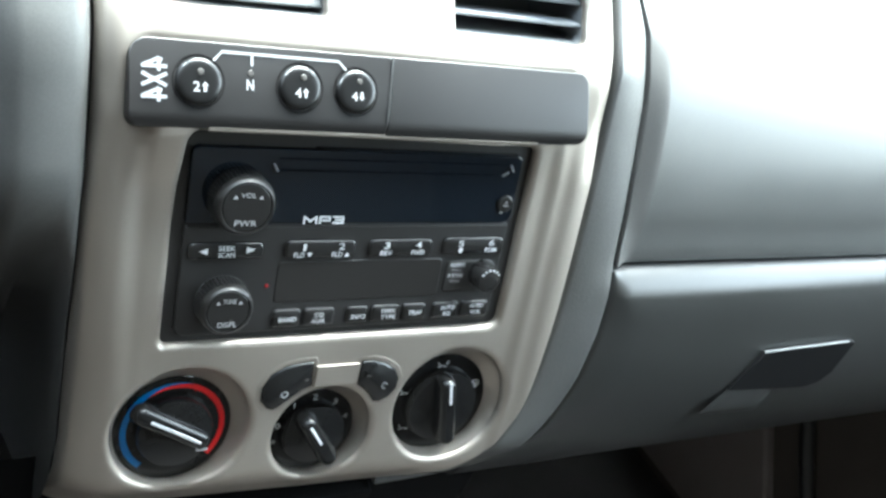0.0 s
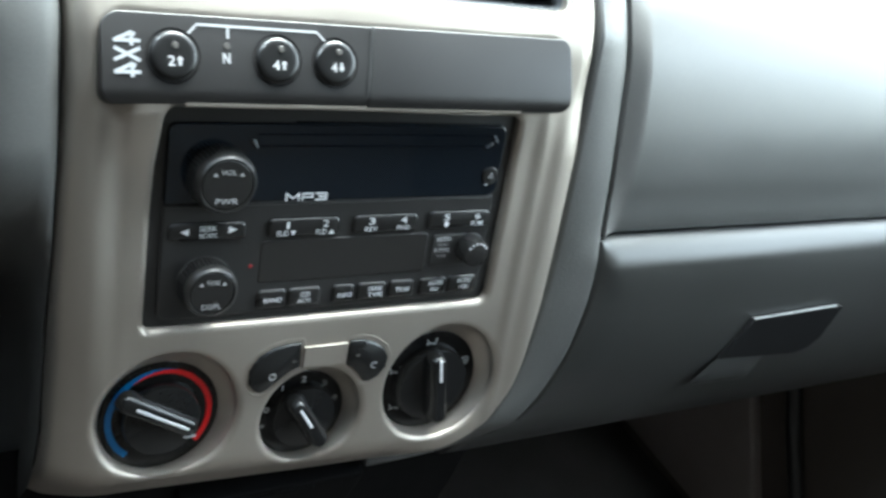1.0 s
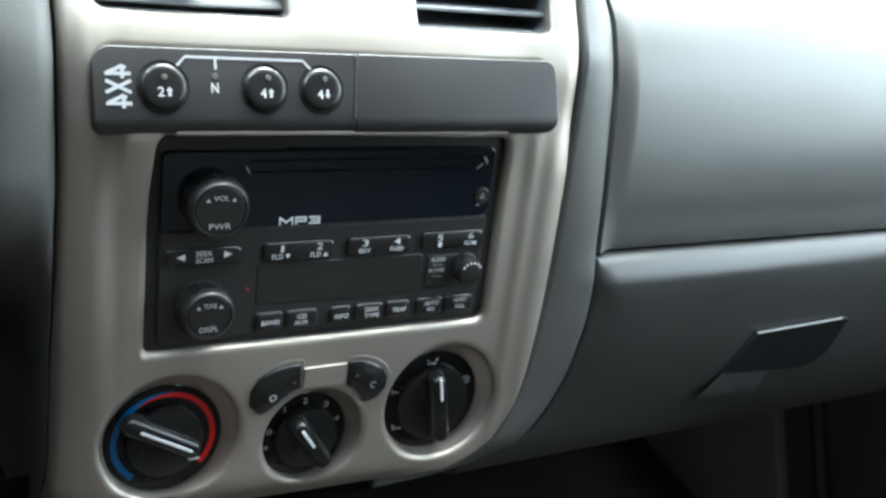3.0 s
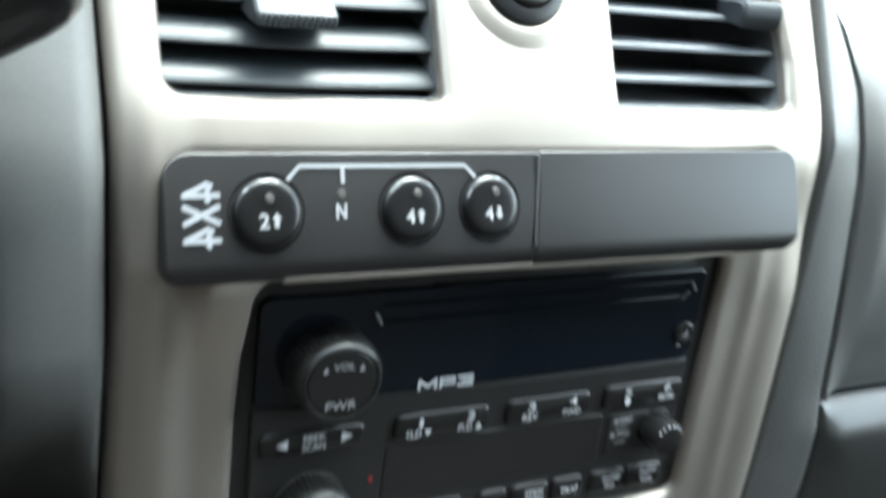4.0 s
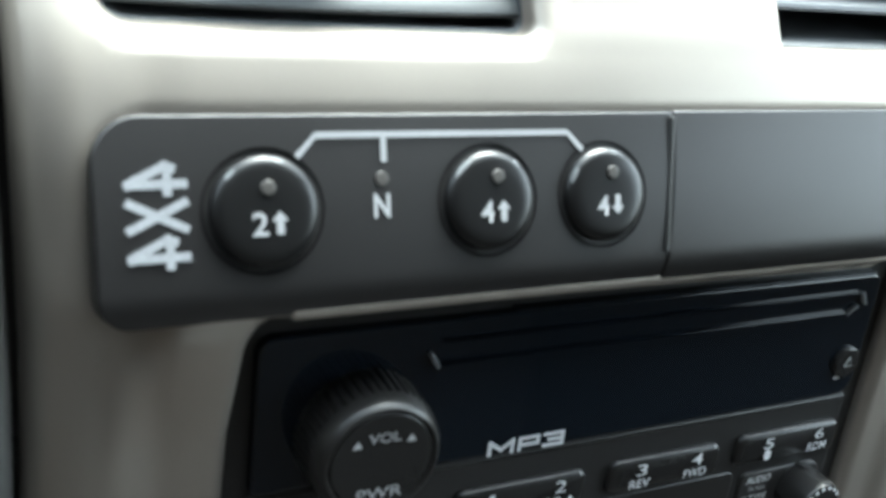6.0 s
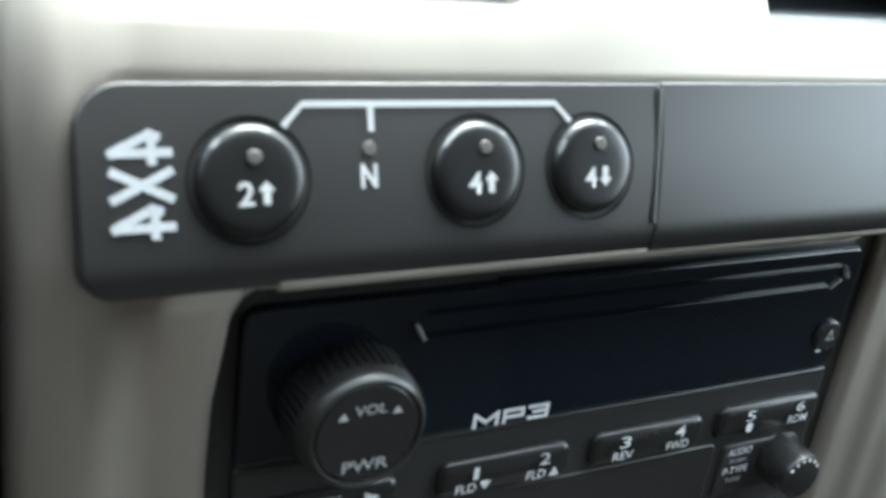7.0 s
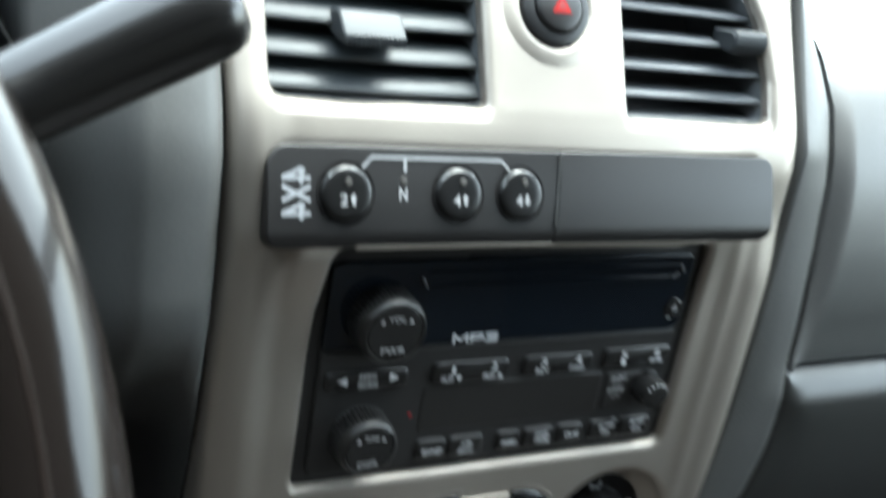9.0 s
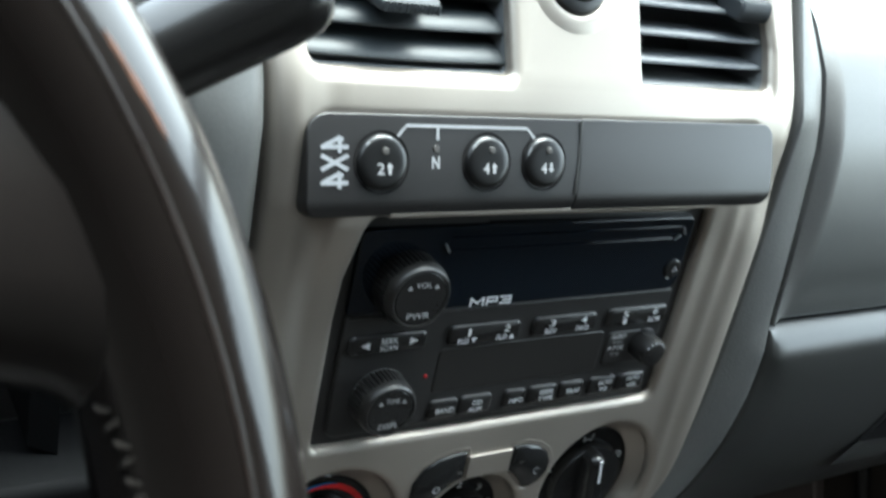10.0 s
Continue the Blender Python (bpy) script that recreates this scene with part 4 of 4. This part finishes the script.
# ---- glove box
def build_glove_box():
    t = thing("glove_box", "grey vinyl glove box with a recessed black pull handle", "glove box")
    prof = [(0.022, -0.0167), (0.0080, -0.0169), (0.0030, -0.0180), (-0.0020, -0.0212), (-0.0058, -0.0256), (-0.0084, -0.0310), (-0.0094, -0.0380), (-0.0094, -0.055), (-0.0076, -0.085), (-0.0022, -0.115), (0.0085, -0.143), (0.0210, -0.163), (0.0360, -0.179), (0.0700, -0.188), (0.14, -0.192), (0.30, -0.192)]
    prof = spline([(0, *p) for p in prof], 60)
    rows = []
    for p in prof:
        x0 = seam_x(max(p.z, -0.163)) + 0.0016
        edge = seam_y(p.z) + 0.0006
        def y_at(d):
            k = (1 - min(d / lerp([(-0.060, 0.030), (-0.034, 0.009)], p.z), 1)) ** 2 * (p.y < edge + 0.004)
            return p.y + (edge - p.y) * k + 0.0015 * (1 - min(d / 0.002, 1)) ** 2
        rows.append([(x0, y_at(0) + 0.010, p.z)] + [(x0 + d, y_at(d), p.z) for d in (0, 0.0007, 0.0014, 0.002, 0.004, 0.008, 0.013, 0.020, 0.030, 0.05, 0.09, 0.16, 0.22, 0.30, 0.42, 0.58)])
    part("lid", grid(rows), LID, t, sharp=60)
    m = plane(-9, (0, -0.0074, -0.096))
    hd = [(0.2955, -0.0140), (0.3720, -0.0195), (0.3850, -0.0165), (0.3950, -0.0080), (0.4035, 0.0185), (0.4000, 0.0196), (0.3130, 0.0166)]
    h = part("pull_handle", slab(hd, -0.004, 0.0016, m, 0.0010), HANDLE, t, "black moulded pull handle")
    # thin line along the handle's upper edge, lighter than the handle
    lip = [(0.3130, 0.0168), (0.3960, 0.0196), (0.3958, 0.0200), (0.3128, 0.0172)]
    part("handle_lip", slab(lip, 0.0, 0.0018, m, 0.0001), mat("light_plastic_edge", (0.16, 0.165, 0.17), 0.3), h, "thin light line along the upper edge")
    # shallow swelling below the handle that leads the fingers behind it
    rows = []
    for v, w in ((-0.0140, -0.0008), (-0.0150, 0.0006), (-0.0205, 0.0024), (-0.0262, 0.0036), (-0.0305, 0.0032), (-0.0335, 0.0018), (-0.0355, -0.0010)):
        f = (-0.0140 - v) / 0.0215
        rows.append([m @ Vector((0.2955 - 0.020 * f + (0.048 + 0.010 * f) * q, v - 0.003 * q, 0.5 * w * min(1, 9 * (1 - q)) * min(1, 12 * q + 0.25) - 0.0004)) for q in (0, 0.04, 0.1, 0.3, 0.5, 0.7, 0.86, 0.93, 1)])
    part("finger_scoop", grid(rows), LID, t, sharp=60)


build_glove_box()


# ---- steering wheel, lever and instrument hood
WHEEL_C, WHEEL_TILT, WHEEL_R, RIM_R = Vector((-0.4067, -0.1889, 0.0754)), 29.3, 0.187, 0.0172


def build_wheel():
    t = thing("steering_wheel", "black leather steering wheel with stitched spokes", "steering wheel")
    m = plane(WHEEL_TILT, WHEEL_C)
    bm = bmesh.new()
    n, k = 160, 28
    def on_rim(a, b, rad=RIM_R):
        q = WHEEL_R + rad * math.cos(b)
        return m @ Vector((q * math.cos(a), q * math.sin(a), rad * 1.06 * math.sin(b)))
    vs = [[bm.verts.new(on_rim(2 * math.pi * i / n, 2 * math.pi * j / k)) for j in range(k)] for i in range(n)]
    for i in range(n):
        for j in range(k):
            bm.faces.new((vs[i][j], vs[(i + 1) % n][j], vs[(i + 1) % n][(j + 1) % k], vs[i][(j + 1) % k]))
    rim = part("rim", bm, LEATHER, t)
    # low joint round the face of the rim, and a streak beside it where the leather is worn to brown
    rows = [[on_rim(2 * math.pi * i / 160, radians(d), RIM_R + 0.00012 * math.sin(radians((d - 81) * 36))) for d in (81, 82.5, 84, 85, 86)] for i in range(161)]
    part("rim_seam", grid(rows), SEAM, rim, "dark leather joint")
    rows = []
    for i in range(19):
        f = i / 18
        mid, half = 68 + 4 * f, 0.3 + 1.7 * math.sin(math.pi * f) ** 0.6 + 0.4 * math.sin(17 * f)
        rows.append([on_rim(radians(22.3 + 5.6 * f), radians(mid + half * q), RIM_R + 0.00010 * (1 - q * q)) for q in (-1, -0.5, 0, 0.5, 1)])
    part("worn_streak", grid(rows), WORN, rim, "leather worn to orange brown")
    # hub pad and spokes
    bm = bmesh.new()
    pad = rrect(-0.085, 0.085, -0.060, 0.085, 0.035, 10)
    loft(bm, [(pad, -0.05), (pad, -0.02), (inset(pad, 0.004), -0.008), (inset(pad, 0.014), 0.000), (inset(pad, 0.035), 0.004)], m, (True, True))
    part("hub_pad", bm, HUB, t)
    # a broad spoke each side that flares into the rim
    for s in (-1, 1):
        bm = bmesh.new()
        rings = []
        for f in range(13):
            g = f / 12
            u = 0.060 + (WHEEL_R - 0.004 - 0.060) * g
            flare = max(0, (g - 0.60) / 0.40) ** 2
            v0, v1 = 0.040 - 0.030 * flare ** 2, 0.092 + 0.014 * flare
            c, h, w = (v0 + v1) / 2, (v1 - v0) / 2, -0.008 + 0.009 * g
            rings.append([bm.verts.new(m @ Vector((s * min(u, math.sqrt(WHEEL_R ** 2 - (c + h * math.cos(b)) ** 2) - 0.003), c + h * math.copysign(abs(math.cos(b)) ** 0.75, math.cos(b)), w + (0.013 + 0.0025 * g) * math.sin(b)))) for b in (2 * math.pi * i / 20 for i in range(20))])
        for r, r2 in zip(rings, rings[1:]):
            for i in range(20):
                bm.faces.new((r[i], r[(i + 1) % 20], r2[(i + 1) % 20], r2[i]))
        bm.faces.new(rings[0][::-1]), bm.faces.new(rings[-1])
        sp = part("spoke", bm, SPOKE, t)
        # coarse sewing where the spoke's lower edge runs into the rim
        n_st = 11
        for k in range(n_st):
            f = k / (n_st - 1)
            a = radians(14.2 - 9.6 * f)
            b = radians(lerp([(0, 178), (0.12, 166), (0.3, 150), (0.5, 143), (1, 139)], f))
            da, db = radians(0.20), radians(5 if k % 2 else -5)
            pts = [on_rim(a + da, b + db, RIM_R + 0.0002), on_rim(a, b, RIM_R + 0.0008), on_rim(a - da, b - db, RIM_R + 0.0002)]
            if s < 0:
                c = WHEEL_C.x
                pts = [Vector((2 * c - p.x, p.y, p.z)) for p in pts]
            part("stitch", tube(bmesh.new(), pts, [0.0002, 0.0005, 0.0002], 6), THREAD, sp)


build_wheel()


def build_lever():
    t = thing("gear_lever", "thick matt black column gear lever behind the steering wheel", "gear lever")
    tip, base = Vector((-0.1588, -0.0670, 0.1556)), Vector((-0.360, -0.0740, 0.0420))
    pts = [base.lerp(tip, f) for f in (0, 0.2, 0.32, 0.36, 0.40, 0.56, 0.75, 0.92, 0.955, 0.975, 0.990, 0.998, 1.0)]
    part("grip", tube(bmesh.new(), pts[3:], [0.0070, 0.0082, 0.0102, 0.0122, 0.0135, 0.0136, 0.0131, 0.0117, 0.0092, 0.0055], 32), LEVER, t)
    part("stem", tube(bmesh.new(), pts[:4], [0.009, 0.008, 0.0075, 0.0075], 20), BLACK, t)


build_lever()


def build_column():
    t = thing("steering_column", "dark plastic shroud of the steering column", "steering column")
    m = plane(WHEEL_TILT, WHEEL_C)
    bm = bmesh.new()
    lp = rrect(-0.058, 0.058, -0.060, 0.045, 0.025, 8)
    loft(bm, [(inset(lp, 0.006), -0.045), (lp, -0.055), (lp, -0.17), (inset(lp, -0.01), -0.28)], m, (True, True))
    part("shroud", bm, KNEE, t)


build_column()


def build_hood():
    t = thing("instrument_hood", "dark instrument binnacle with a curved hood", "instrument panel")
    bm = bmesh.new()
    arch = [(-0.2, -0.03)] + [(-0.395 + 0.195 * math.cos(radians(a)), 0.10 + 0.105 * math.sin(radians(a))) for a in range(0, 181, 12)] + [(-0.59, -0.03)]
    rings = [[bm.verts.new((x, y, z)) for x, z in arch] for y in (-0.005, 0.11)]
    ins = [[bm.verts.new((-0.395 + (x + 0.395) * 0.95, y, 0.05 + (z - 0.05) * 0.95)) for x, z in arch] for y in (-0.003, 0.105)]
    for a, b in ((rings[0], rings[1]), (ins[0], ins[1]), (rings[0], ins[0])):
        for i in range(len(arch) - 1):
            bm.faces.new((a[i], a[i + 1], b[i + 1], b[i]))
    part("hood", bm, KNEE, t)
    part("dial_plate", slab([(x, z) for x, z in arch], -0.108, -0.104, FLAT, 0.001), BLACK, t)


build_hood()


# ---- everything above leans back with the dashboard; the cab below stands upright
for ob in list(scene.objects):
    if ob.parent is None and ob.type in ("EMPTY", "MESH"):
        ob.matrix_basis = BASE @ ob.matrix_basis


def wall(name, corners, thick, material):
    """A flat panel of the cab through its corners, thickened by the vector given."""
    bm = bmesh.new()
    a = [bm.verts.new(c) for c in corners]
    b = [bm.verts.new(Vector(c) + Vector(thick)) for c in corners]
    bm.faces.new(a), bm.faces.new(b[::-1])
    for i in range(len(a)):
        bm.faces.new((a[i], b[i], b[(i + 1) % len(a)], a[(i + 1) % len(a)]))
    return tagged(part(name, bm, material), kind="structure")


wall("floor", [(-0.76, 0.75, -0.62), (0.76, 0.75, -0.62), (0.76, -1.3, -0.62), (-0.76, -1.3, -0.62)], (0, 0, -0.02), CARPET)
wall("wall_front", [(-0.76, 0.68, -0.62), (0.76, 0.68, -0.62), (0.76, 0.68, 0.06), (-0.76, 0.68, 0.06)], (0, 0.02, 0), CARPET)
# rear wall and ceiling are out of view, added to block light
wall("unseen_wall_rear", [(-0.76, -1.2, -0.62), (0.76, -1.2, -0.62), (0.76, -1.2, 0.64), (-0.76, -1.2, 0.64)], (0, -0.02, 0), CABIN)
wall("unseen_ceiling", [(-0.70, -0.17, 0.56), (0.70, -0.17, 0.56), (0.70, -1.3, 0.62), (-0.70, -1.3, 0.62)], (0, 0, 0.03), CLOTH)
# sill heights and unseen pillars are set to shape the side light
for s, nm in ((-1, "left"), (1, "right")):
    sill = 0.24 - 0.16 * s
    wall("wall_" + nm, [(s * 0.74, 0.70, -0.62), (s * 0.74, 0.70, 0.06), (s * 0.74, 0.45, sill), (s * 0.74, -1.3, sill), (s * 0.74, -1.3, -0.62)], (s * 0.02, 0, 0), TRIM_BROWN)
    wall("unseen_pillar_front_" + nm, [(s * 0.74, 0.68, 0.06), (s * 0.74, 0.56, 0.08), (s * 0.70, -0.17, 0.54), (s * 0.70, -0.17, 0.60)], (s * -0.05, 0, 0), CABIN)
    wall("unseen_pillar_rear_" + nm, [(s * 0.74, -0.46 - 0.16 * s, 0.10), (s * 0.74, -1.3, 0.10), (s * 0.70, -1.3, 0.62), (s * 0.70, -0.46 - 0.16 * s, 0.62)], (s * 0.03, 0, 0), CABIN)


# ---- passenger footwell: trim before the door, and the door's rubber seal
def build_footwell():
    t = thing("kick_panel", "dark taupe plastic kick panel beside the passenger footwell", "trim panel")
    side = Matrix(((0, 0, -1, 0.740), (-1, 0, 0, 0), (0, 1, 0, 0), (0, 0, 0, 1)))  # u towards the seats, v up, w into the cab
    part("panel", slab(round_poly([(-0.52, -0.60, 0.02), (-0.075, -0.60, 0.02), (-0.245, -0.34, 0.10), (-0.300, -0.04, 0.03), (-0.52, -0.04, 0.02)]), 0.0, 0.014, side, 0.005), KICK, t)
    t = thing("door_seal", "black rubber seal round the passenger door opening", "door seal")
    pts = spline([(0.730, 0.000, -0.600), (0.730, 0.089, -0.469), (0.730, 0.141, -0.393), (0.730, 0.210, -0.270), (0.730, 0.260, -0.100), (0.730, 0.280, 0.040)], 24)
    part("seal", tube(bmesh.new(), pts, [0.009] * 24, 12), BLACK, t)


build_footwell()
